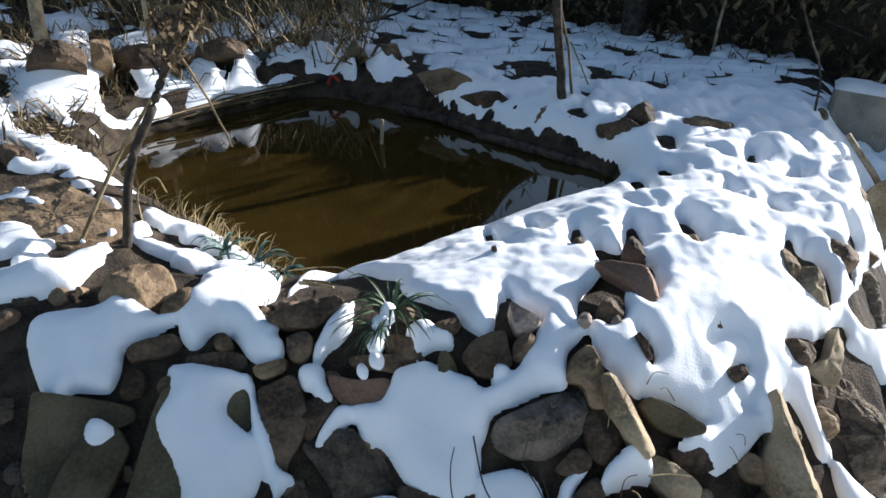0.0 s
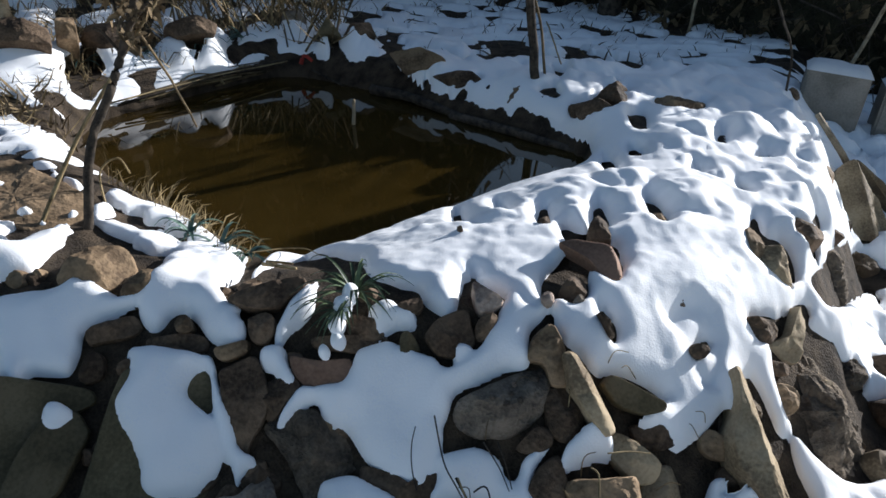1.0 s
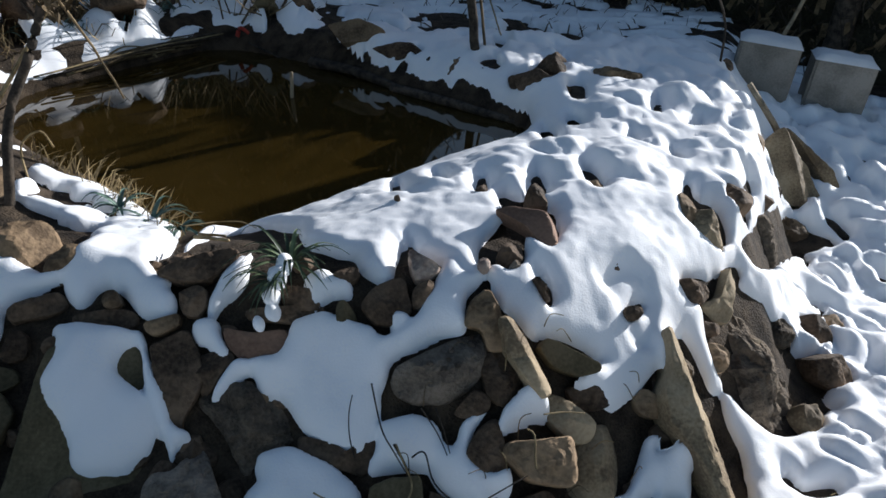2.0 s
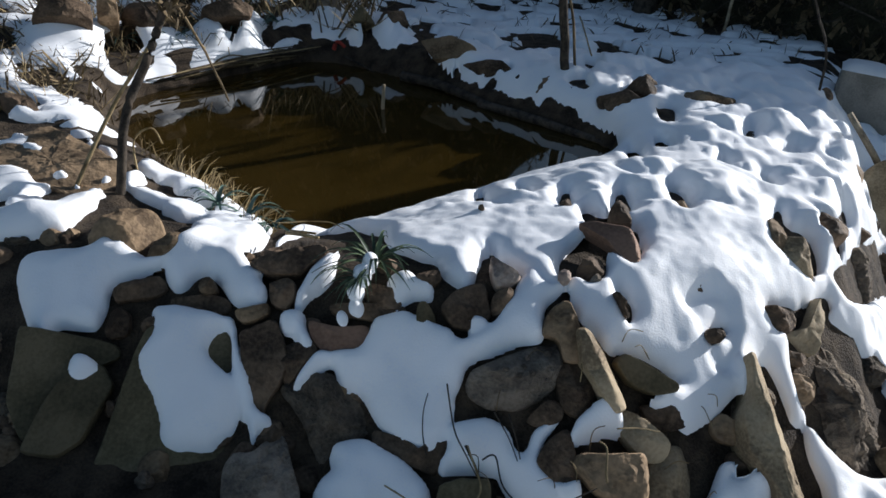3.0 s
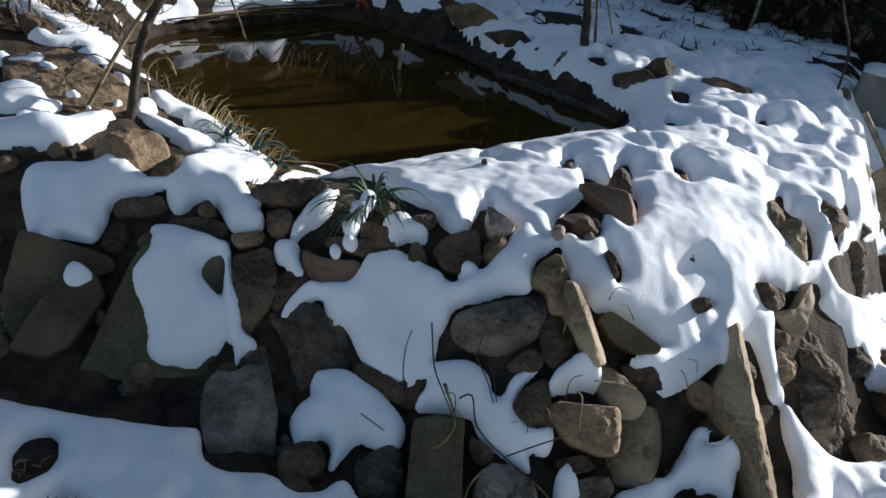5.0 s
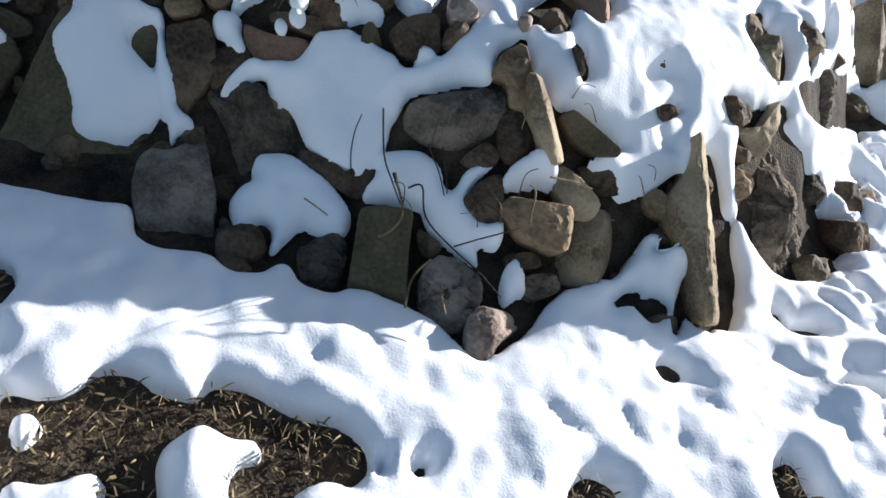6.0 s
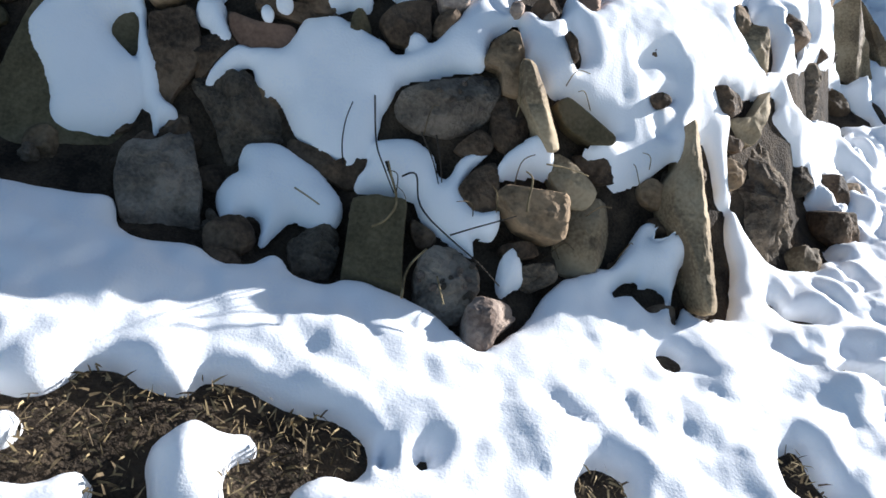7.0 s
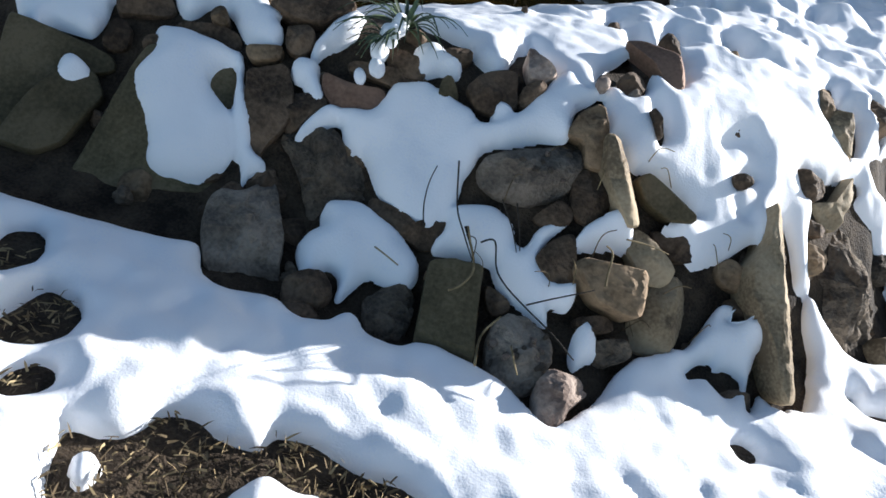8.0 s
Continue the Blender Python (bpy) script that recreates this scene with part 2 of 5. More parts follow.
rock("rock", (-0.424, 1.439, 0.390), (46.0, 2.4, 2.5), 0.08, ROCK_BROWN, [(-0.048, 0.005), (0.013, 0.02), (0.04, 0.034), (0.042, -0.003), (-0.013, -0.029), (-0.035, -0.022)], "pale brown stone under the edge of the snow", 0.15)
rock("rock", (-0.552, 1.502, 0.429), (43.2, 3.3, 3.1), 0.06, ROCK_BROWN, [(-0.029, 0.006), (0.003, 0.031), (0.032, -0.016), (-0.009, -0.032)], "brown broken stone peeping out of the snow", 0.2)
rock("rock", (-0.570, 1.471, 0.386), (43.7, 3.7, 3.5), 0.08, ROCK_DARK, [(-0.085, 0.019), (-0.046, 0.02), (0.043, 0.032), (0.077, 0.017), (0.085, -0.019), (0.03, -0.025), (-0.063, -0.03)], "dark brown angular rock wedged in the stone bank", 0.15)
rock("rock", (-0.732, 1.512, 0.405), (41.6, 6.4, 5.7), 0.08, ROCK_DARK, [(-0.074, -0.003), (0.045, 0.045), (0.073, 0.008), (0.048, -0.02), (-0.059, -0.042)], "dark brown angular rock wedged in the stone bank", 0.15)
rock("rock", (-0.770, 1.431, 0.351), (42.4, 7.6, 6.9), 0.08, ROCK_DARK, [(-0.029, -0.03), (-0.005, 0.044), (0.029, 0.033), (0.039, -0.027), (-0.007, -0.046)], "dark brown angular rock wedged in the stone bank", 0.15)
rock("rock", (-0.683, 1.426, 0.350), (43.0, 6.0, 5.6), 0.08, ROCK_DARK, [(-0.023, 0.006), (0.01, 0.029), (0.025, -0.012), (-0.009, -0.029)], "dark brown angular rock wedged in the stone bank", 0.12)
rock("rock", (-0.538, 1.439, 0.367), (44.6, 3.6, 3.6), 0.08, ROCK_DARK, [(-0.059, 0.009), (0.054, 0.016), (0.059, -0.009), (-0.045, -0.023)], "dark brown angular rock wedged in the stone bank", 0.12)
rock("concrete_chunk", (-0.333, 1.083, 0.148), (24.9, 8.8, 4.1), 0.13, CONCRETE, [(-0.066, -0.071), (-0.1, 0.044), (-0.094, 0.09), (-0.069, 0.106), (-0.039, 0.094), (-0.024, 0.125), (0.023, 0.164), (0.055, 0.088), (0.088, 0.01), (0.091, -0.045), (0.112, -0.073), (0.101, -0.109), (0.048, -0.131), (-0.003, -0.136), (-0.036, -0.106)], "grey rough concrete chunk with a ragged face", 0.1, [((-0.068, -0.074), (0.106, -0.041), 0.9)])
rock("rock", (-0.208, 1.245, 0.229), (45.4, 1.2, 1.2), 0.12, ROCK_ROUGH, [(-0.133, 0.067), (-0.081, 0.104), (-0.003, 0.111), (0.036, 0.063), (0.09, 0.032), (0.122, -0.017), (0.081, -0.04), (0.046, -0.067), (0.007, -0.08), (-0.008, -0.117), (-0.031, -0.084), (-0.068, -0.01)], "rough dark crumbly rock under a tongue of snow", 0.18, [((0.073, -0.066), (-0.031, 0.12), 0.35)])
rock("rock", (-0.003, 1.187, 0.193), (44.5, -1.2, -1.1), 0.1, ROCK_DARK, [(-0.104, 0.049), (-0.018, 0.028), (0.031, -0.007), (0.082, 0.058), (0.094, 0.02), (0.053, -0.056), (-0.02, -0.029), (-0.097, -0.002)], "dark brown angular rock wedged in the stone bank", 0.12)
rock("rock", (-0.167, 1.003, 0.120), (17.6, 7.4, 2.3), 0.08, ROCK_DARK, [(-0.057, -0.001), (-0.036, 0.029), (0.02, 0.052), (0.055, 0.011), (0.031, -0.036), (-0.037, -0.05)], "dark brown angular rock wedged in the stone bank", 0.2)
rock("rock", (-0.168, 0.948, 0.100), (14.4, 7.7, 2.0), 0.07, ROCK_DARK, [(-0.047, 0.016), (0.019, 0.022), (0.044, -0.007), (-0.002, -0.029)], "dark brown angular rock wedged in the stone bank", 0.15)
rock("rock", (0.002, 1.003, 0.094), (21.4, 4.3, 1.7), 0.1, ROCK_ROUGH, [(-0.062, 0.027), (-0.005, 0.079), (0.044, 0.067), (0.054, -0.015), (0.015, -0.072), (-0.03, -0.061)], "dark broken rock with dry grass on it", 0.25, [((-0.045, -0.049), (0.058, -0.014), 0.9)])
rock("rock", (-0.090, 1.125, 0.133), (36.4, 0.9, 0.7), 0.09, ROCK_DARK, [(-0.104, 0.062), (-0.022, 0.105), (0.095, 0.044), (0.139, -0.048), (0.036, -0.046), (-0.027, -0.109), (-0.114, -0.059)], "dark rock under a star of snow", 0.12)
rock("cut_stone", (0.121, 1.015, 0.123), (27.0, 0.3, 0.2), 0.12, ROCK_GREEN, [(-0.064, 0.108), (-0.01, 0.125), (0.053, 0.126), (0.057, 0.025), (0.072, -0.106), (0.016, -0.103), (-0.056, -0.079), (-0.06, 0.018)], "squared greenish block of stone at the foot of the bank", 0.02, [((-0.057, -0.055), (0.069, -0.071), 1.7)])
rock("concrete_chunk", (0.280, 0.975, 0.099), (26.4, -1.9, -0.9), 0.12, CONCRETE, [(-0.073, 0.013), (-0.067, 0.054), (-0.039, 0.092), (0.012, 0.086), (0.066, 0.049), (0.071, -0.0), (0.042, -0.068), (0.009, -0.091), (-0.043, -0.075), (-0.064, -0.036)], "grey rough concrete chunk with pebbles in it", 0.18)
rock("rock", (0.386, 0.888, 0.094), (18.9, 0.1, 0.0), 0.1, ROCK_PINK, [(-0.069, 0.028), (-0.04, 0.067), (-0.004, 0.067), (0.064, 0.084), (0.053, 0.049), (0.006, -0.008), (-0.008, -0.057), (-0.032, -0.075), (-0.057, -0.054)], "broken pale pinkish stone at the foot of the bank", 0.3, [((-0.019, -0.068), (-0.013, 0.072), 0.5)])
rock("boulder", (0.531, 1.220, 0.239), (45.2, 5.2, 5.2), 0.1, ROCK_TAN, [(-0.072, 0.041), (-0.036, 0.062), (0.018, 0.031), (0.069, -0.014), (0.055, -0.059), (0.009, -0.067), (-0.038, -0.027), (-0.063, 0.008)], "tan upright stone behind a rounded boulder", 0.15)
rock("boulder", (0.591, 1.142, 0.154), (39.7, 4.2, 3.5), 0.13, ROCK_TAN, [(-0.078, -0.083), (-0.077, 0.007), (-0.042, 0.064), (0.006, 0.1), (0.054, 0.107), (0.082, 0.076), (0.085, 0.02), (0.056, -0.05), (0.004, -0.095), (-0.052, -0.099)], "rounded tan boulder resting on the snow", 0.22, [((0.024, -0.098), (0.019, 0.105), 0.8)])
rock("cut_stone", (0.451, 1.107, 0.216), (41.4, 3.1, 2.8), 0.12, ROCK_BROWN, [(-0.09, 0.022), (-0.078, 0.052), (-0.017, 0.053), (0.071, 0.058), (0.084, 0.034), (0.076, -0.04), (0.051, -0.056), (-0.034, -0.039)], "brown squared stone lying on smaller stones", 0.04, [((0.06, -0.052), (0.057, 0.061), 1.2)])
rock("rock", (0.433, 1.070, 0.140), (38.7, 2.1, 1.7), 0.08, ROCK_DARK, [(-0.05, 0.007), (0.025, 0.026), (0.05, -0.002), (-0.002, -0.022), (-0.048, -0.016)], "dark brown angular rock wedged in the stone bank", 0.15)
rock("rock", (0.480, 1.042, 0.097), (34.6, 3.9, 2.7), 0.08, ROCK_ROUGH, [(-0.052, 0.014), (0.031, 0.042), (0.05, 0.004), (-0.014, -0.038), (-0.041, -0.024)], "small rough grey rock at the foot of the bank", 0.15)
rock("rock", (0.321, 1.150, 0.209), (44.2, -2.9, -2.9), 0.09, ROCK_DARK, [(-0.051, 0.003), (-0.017, 0.053), (0.032, 0.086), (0.049, 0.014), (0.048, -0.072), (0.009, -0.059)], "dark brown angular rock wedged in the stone bank", 0.15)
rock("rock", (0.219, 1.090, 0.126), (39.3, -2.9, -2.4), 0.09, ROCK_DARK, [(-0.035, 0.036), (0.032, -0.0), (0.03, -0.021), (-0.006, -0.042), (-0.031, -0.005)], "dark brown angular rock wedged in the stone bank", 0.15)
rock("concrete_chunk", (0.227, 1.282, 0.340), (48.3, -2.0, -2.2), 0.12, CONCRETE, [(-0.119, -0.019), (-0.111, 0.015), (-0.043, 0.045), (0.044, 0.08), (0.104, 0.096), (0.115, 0.049), (0.1, -0.01), (0.067, -0.048), (0.003, -0.077), (-0.056, -0.076), (-0.1, -0.054)], "grey rough concrete chunk with a pebbly hollow", 0.15, [((-0.122, -0.001), (0.107, 0.056), -0.5), ((-0.093, -0.052), (0.096, -0.001), 0.6)])
rock("rock", (0.375, 1.276, 0.322), (46.9, 0.5, 0.5), 0.1, ROCK_DARK, [(-0.052, 0.052), (0.002, 0.071), (0.049, 0.015), (0.042, -0.042), (-0.004, -0.07), (-0.044, -0.041)], "dark brown angular rock wedged in the stone bank", 0.2)
rock("rock", (0.294, 1.240, 0.274), (47.0, -2.8, -3.0), 0.1, ROCK_DARK, [(-0.049, -0.021), (0.011, 0.038), (0.049, 0.021), (0.048, -0.015), (-0.004, -0.036)], "grey brown stone wedged under a concrete chunk", 0.15)
rock("rock", (0.339, 1.367, 0.419), (46.1, -0.7, -0.7), 0.12, ROCK_BROWN, [(-0.051, 0.0), (-0.033, 0.053), (0.017, 0.086), (0.041, 0.024), (0.061, -0.071), (0.003, -0.074), (-0.01, -0.012), (-0.044, -0.014)], "brown upright stone capped with snow", 0.15)
rock("stone_slab", (0.432, 1.289, 0.371), (47.4, 3.1, 3.4), 0.16, ROCK_TAN, [(-0.061, 0.093), (-0.034, 0.098), (0.005, 0.042), (0.037, -0.032), (0.061, -0.082), (0.025, -0.099), (-0.022, -0.036), (-0.052, 0.018)], "tan slab set on edge with one sunlit side", 0.03, [((0.032, -0.066), (-0.051, 0.099), 1.3)])
rock("stone_slab", (0.548, 1.336, 0.330), (47.4, 5.2, 5.7), 0.06, ROCK_GREEN, [(-0.082, 0.021), (-0.054, 0.046), (0.011, 0.012), (0.083, -0.023), (0.076, -0.042), (0.017, -0.053), (-0.046, -0.029)], "flat grey slab sticking out of the snow", 0.03)
rock("rock", (0.601, 1.289, 0.237), (46.0, 4.9, 5.0), 0.1, ROCK_DARK, [(-0.07, 0.027), (0.045, 0.034), (0.069, -0.017), (0.01, -0.037), (-0.045, -0.027)], "dark brown angular rock wedged in the stone bank", 0.15)
rock("rock", (0.760, 1.305, 0.193), (44.3, 3.9, 3.8), 0.1, ROCK_BROWN, [(-0.044, 0.007), (-0.008, 0.045), (0.044, 0.001), (0.042, -0.038), (-0.007, -0.039), (-0.034, -0.021)], "small brown stone beside the stone post", 0.2)
rock("rock", (0.800, 1.261, 0.127), (41.4, 4.1, 3.6), 0.1, ROCK_DARK, [(-0.048, 0.015), (0.002, 0.041), (0.047, 0.003), (0.026, -0.035), (-0.036, -0.042)], "dark brown angular rock wedged in the stone bank", 0.2)
rock("stone_post", (0.861, 1.238, 0.190), (39.2, 4.2, 3.4), 0.12, ROCK_TAN, [(-0.045, 0.232), (-0.022, 0.243), (0.01, 0.144), (0.063, -0.043), (0.085, -0.159), (0.076, -0.209), (0.039, -0.222), (0.015, -0.186), (-0.019, -0.087), (-0.075, -0.002), (-0.083, 0.069), (-0.049, 0.132)], "long tan stone post leaning on the bank", 0.02, [((0.048, -0.223), (-0.043, 0.243), 1.2)])
rock("rock", (0.978, 1.605, 0.325), (48.0, 7.9, 8.6), 0.1, ROCK_DARK, [(-0.073, 0.016), (-0.037, 0.04), (0.049, 0.021), (0.073, -0.001), (0.011, -0.045), (-0.039, -0.041)], "dark brown angular rock wedged in the stone bank", 0.2)
rock("rock", (1.069, 1.642, 0.272), (48.3, 9.0, 9.9), 0.1, ROCK_TAN, [(-0.086, -0.025), (0.008, 0.003), (0.053, 0.061), (0.068, 0.101), (0.086, 0.043), (0.052, -0.016), (0.031, -0.079), (-0.021, -0.071)], "tan sandstone piece lit by the sun on the bank", 0.1)
rock("rock", (1.025, 1.488, 0.180), (46.1, 8.2, 8.5), 0.1, ROCK_BROWN, [(-0.045, 0.005), (-0.027, 0.044), (0.019, 0.045), (0.044, 0.009), (0.011, -0.047), (-0.029, -0.046)], "brown stone beside a large black boulder", 0.2)
rock("rock", (1.019, 1.556, 0.233), (47.7, 8.4, 9.1), 0.08, ROCK_DARK, [(-0.039, 0.022), (0.039, 0.009), (0.024, -0.025), (-0.037, -0.025)], "dark brown angular rock wedged in the stone bank", 0.2)
rock("boulder", (1.186, 1.510, 0.115), (41.2, 7.5, 6.5), 0.2, ROCK_ROUGH, [(-0.167, -0.039), (-0.133, 0.063), (-0.11, 0.15), (-0.039, 0.209), (0.03, 0.181), (0.051, 0.102), (0.089, 0.011), (0.145, -0.043), (0.176, -0.104), (0.147, -0.156), (0.036, -0.2), (-0.03, -0.195), (-0.111, -0.122)], "large black rough boulder at the end of the bank", 0.2, [((0.071, -0.197), (-0.052, 0.213), 0.5)])
rock("rock", (1.030, 1.865, 0.450), (37.9, 6.0, 4.6), 0.1, ROCK_BROWN, [(-0.031, -0.048), (-0.016, 0.048), (0.007, 0.077), (0.032, 0.008), (0.009, -0.071)], "brown rock beside a pale stone on the ridge", 0.2)
rock("rock", (1.088, 1.819, 0.402), (45.6, 8.5, 8.6), 0.1, ROCK_TAN, [(-0.055, 0.0), (-0.037, 0.062), (0.032, 0.067), (0.06, -0.057), (0.015, -0.055)], "tan sandstone piece lit by the sun on the ridge", 0.12, [((0.041, -0.061), (0.024, 0.074), 1.0)])
rock("boulder", (1.524, 2.111, 0.179), (50.3, 13.8, 16.0), 0.22, ROCK_ROUGH, [(-0.175, -0.025), (-0.127, 0.059), (-0.062, 0.103), (0.003, 0.055), (0.049, 0.022), (0.166, 0.012), (0.194, -0.051), (0.059, -0.105), (-0.079, -0.103), (-0.152, -0.097)], "dark boulder with a tan side at the foot of a slab", 0.12, [((-0.032, -0.126), (-0.058, 0.116), 0.8)])
rock("stone_slab", (1.945, 2.759, 0.142), (58.4, 2.0, 3.2), 0.08, ROCK_TAN, [(-0.167, -0.012), (-0.176, 0.079), (-0.095, 0.18), (-0.046, 0.214), (0.016, 0.133), (0.095, 0.06), (0.146, -0.063), (0.177, -0.137), (0.137, -0.212), (0.057, -0.206), (0.005, -0.145), (-0.075, -0.133), (-0.153, -0.085)], "big tan split slab standing at the end of the bank", 0.03, [((0.043, -0.213), (-0.045, 0.231), 0.9)])
rock("stone_slab", (2.113, 2.894, 0.130), (58.4, -1.0, -1.7), 0.06, ROCK_TAN, [(-0.126, 0.176), (-0.054, 0.099), (0.079, -0.034), (0.125, -0.168), (0.083, -0.176), (-0.004, -0.022)], "narrow tan slab leaning on a bigger slab", 0.03)
rock("roof_tile", (0.494, 1.671, 0.508), (24.3, -3.8, -1.7), 0.04, TILE, [(-0.084, 0.075), (-0.042, 0.08), (0.05, 0.05), (0.08, 0.01), (0.076, -0.063), (0.054, -0.076), (0.019, -0.051), (-0.012, 0.003)], "reddish curved tile piece half under snow", 0.05, [((0.069, -0.079), (0.053, 0.067), 1.5)])
rock("rock", (0.552, 1.868, 0.510), (23.3, -4.2, -1.8), 0.1, ROCK_DARK, [(-0.037, -0.008), (0.014, 0.064), (0.037, 0.006), (0.031, -0.055), (-0.017, -0.041)], "dark brown angular rock wedged in the stone bank", 0.3)
rock("rock", (0.758, 1.956, 0.496), (23.1, -4.1, -1.8), 0.08, ROCK_BROWN, [(-0.032, 0.058), (0.006, 0.028), (0.031, -0.045), (-0.016, -0.064)], "brown stone sticking out of the snow", 0.25)
rock("rock", (0.405, 1.927, 0.499), (23.5, -2.7, -1.2), 0.08, ROCK_DARK, [(-0.026, 0.001), (0.009, 0.036), (0.026, -0.012), (-0.012, -0.036)], "dark brown angular rock wedged in the stone bank", 0.25)
rock("rock", (0.431, 1.568, 0.487), (29.4, -0.1, -0.0), 0.08, ROCK_DARK, [(-0.04, 0.005), (-0.003, 0.043), (0.037, 0.041), (0.037, -0.014), (-0.004, -0.043), (-0.034, -0.031)], "dark brown angular rock wedged in the stone bank", 0.25)
rock("rock", (0.351, 1.514, 0.489), (33.6, -0.4, -0.2), 0.07, ROCK_PINK, [(-0.016, -0.024), (-0.011, 0.022), (0.017, 0.018), (0.018, -0.021)], "small pale brown stone in a hollow of the snow", 0.15)
rock("rock", (0.436, 1.528, 0.474), (34.3, 2.0, 1.3), 0.07, CONCRETE, [(-0.021, -0.003), (0.008, 0.02), (0.022, -0.006), (-0.017, -0.022)], "small grey stone in a hollow of the snow", 0.15)
rock("rock", (0.210, 1.527, 0.493), (32.1, -0.3, -0.2), 0.1, ROCK_PINK, [(-0.046, 0.045), (-0.027, 0.032), (-0.0, 0.003), (0.042, -0.017), (-0.007, -0.054), (-0.033, -0.051)], "brown block with a pale broken face on the ridge", 0.1)
rock("rock", (0.198, 1.446, 0.445), (42.1, -0.4, -0.4), 0.1, ROCK_DARK, [(-0.034, -0.023), (-0.025, 0.029), (0.017, 0.042), (0.034, 0.022), (-0.014, -0.041)], "dark brown angular rock wedged in the stone bank", 0.2)
rock("rock", (0.105, 1.429, 0.438), (44.4, -1.0, -1.0), 0.12, ROCK_DARK, [(-0.025, 0.048), (0.049, 0.072), (0.068, -0.019), (0.032, -0.057), (-0.029, -0.053), (-0.065, 0.001)], "dark brown angular rock wedged in the stone bank", 0.2)
rock("rock", (0.008, 1.415, 0.421), (46.7, -1.6, -1.7), 0.07, ROCK_GREEN, [(-0.022, -0.018), (-0.021, 0.028), (-0.0, 0.037), (0.025, -0.0), (0.027, -0.024), (-0.009, -0.038)], "small pale bluish stone in the bank", 0.1, [((-0.003, -0.04), (0.001, 0.043), 0.8)])
rock("roof_tile", (-0.199, 1.387, 0.367), (48.7, 0.1, 0.1), 0.06, TILE, [(-0.082, 0.04), (-0.058, 0.033), (-0.008, 0.022), (0.067, 0.029), (0.077, 0.001), (0.053, -0.041), (-0.007, -0.055), (-0.044, -0.037), (-0.076, -0.005)], "reddish brown curved tile below a green plant", 0.1)
rock("rock", (-0.135, 1.442, 0.405), (46.3, -0.5, -0.5), 0.1, ROCK_DARK, [(-0.103, 0.019), (-0.018, 0.02), (0.096, 0.023), (0.1, -0.02), (0.033, -0.029), (-0.024, -0.019), (-0.095, -0.011)], "dark brown angular rock wedged in the stone bank", 0.15)
rock("rock", (-0.098, 1.472, 0.439), (43.6, -0.6, -0.5), 0.1, ROCK_DARK, [(-0.066, 0.038), (0.057, 0.011), (0.043, -0.042), (-0.038, -0.034)], "dark brown angular rock wedged in the stone bank", 0.15)
rock("rock", (0.011, 1.507, 0.471), (36.9, -0.8, -0.6), 0.08, ROCK_DARK, [(-0.042, 0.004), (0.026, 0.033), (0.041, 0.001), (0.008, -0.026)], "dark brown angular rock wedged in the stone bank", 0.15)
rock("rock", (0.751, 1.476, 0.351), (47.2, 4.4, 4.7), 0.08, ROCK_DARK, [(-0.035, 0.004), (-0.004, 0.024), (0.034, 0.008), (0.013, -0.023), (-0.021, -0.026)], "small brown stone in a hollow of the snow", 0.2)
rock("rock", (0.495, 1.446, 0.455), (44.9, 5.2, 5.1), 0.08, ROCK_DARK, [(-0.024, 0.037), (-0.004, 0.018), (0.023, -0.037), (0.003, -0.037)], "thin dark stone edge in the snow", 0.1)
rock("boulder", (-0.822, 1.663, 0.505), (32.7, 8.5, 5.4), 0.16, ROCK_BROWN, [(-0.091, -0.039), (-0.071, 0.014), (-0.01, 0.081), (0.067, 0.086), (0.092, 0.047), (0.076, -0.011), (0.039, -0.068), (0.01, -0.042), (-0.035, -0.05), (-0.071, -0.063)], "brown rounded boulder on the ridge beside snow", 0.22, [((0.004, -0.086), (-0.014, 0.093), 0.4)])
rock("boulder", (-0.678, 1.609, 0.476), (36.2, 5.5, 4.0), 0.14, ROCK_BROWN, [(-0.062, -0.043), (-0.053, 0.003), (-0.011, 0.051), (0.057, 0.043), (0.069, 0.026), (0.032, -0.027), (-0.008, -0.056), (-0.044, -0.058)], "brown boulder with a flat sunlit face on the ridge", 0.15, [((-0.058, -0.004), (0.063, 0.011), 0.7)])
rock("boulder", (0.813, 3.110, 0.454), (64.8, -3.9, -8.3), 0.12, ROCK_DARK, [(-0.126, 0.035), (-0.038, 0.047), (0.124, 0.021), (0.105, -0.009), (-0.024, -0.046), (-0.113, -0.021)], "dark boulder on the far bank between snow", 0.2)
rock("boulder", (0.962, 3.388, 0.479), (54.9, 1.1, 1.6), 0.12, ROCK_DARK, [(-0.075, -0.008), (0.015, 0.048), (0.076, 0.017), (0.06, -0.046), (-0.048, -0.049)], "dark boulder on the far bank capped with snow", 0.2)
rock("stone_slab", (1.203, 3.183, 0.452), (54.8, 0.3, 0.5), 0.06, ROCK_BROWN, [(-0.126, -0.006), (-0.032, 0.037), (0.114, 0.019), (0.127, -0.008), (-0.008, -0.038)], "flat brown slab at the edge of the snowy bank", 0.04)
rock("rock", (-1.133, 1.760, 0.496), (33.1, 13.9, 8.9), 0.12, ROCK_DARK, [(-0.019, -0.041), (0.051, -0.025), (0.044, 0.032), (-0.013, 0.045), (-0.062, -0.012)], "dark brown angular rock wedged in the stone bank", 0.15)
rock("stone_slab", (-1.264, 2.143, 0.489), (7.6, 4.4, 0.6), 0.08, ROCK_BROWN, [(-0.183, -0.048), (-0.011, -0.116), (0.157, -0.19), (0.25, -0.085), (0.2, 0.053), (-0.128, 0.268), (-0.286, 0.118)], "wide flat brown slab on the pond side", 0.03)
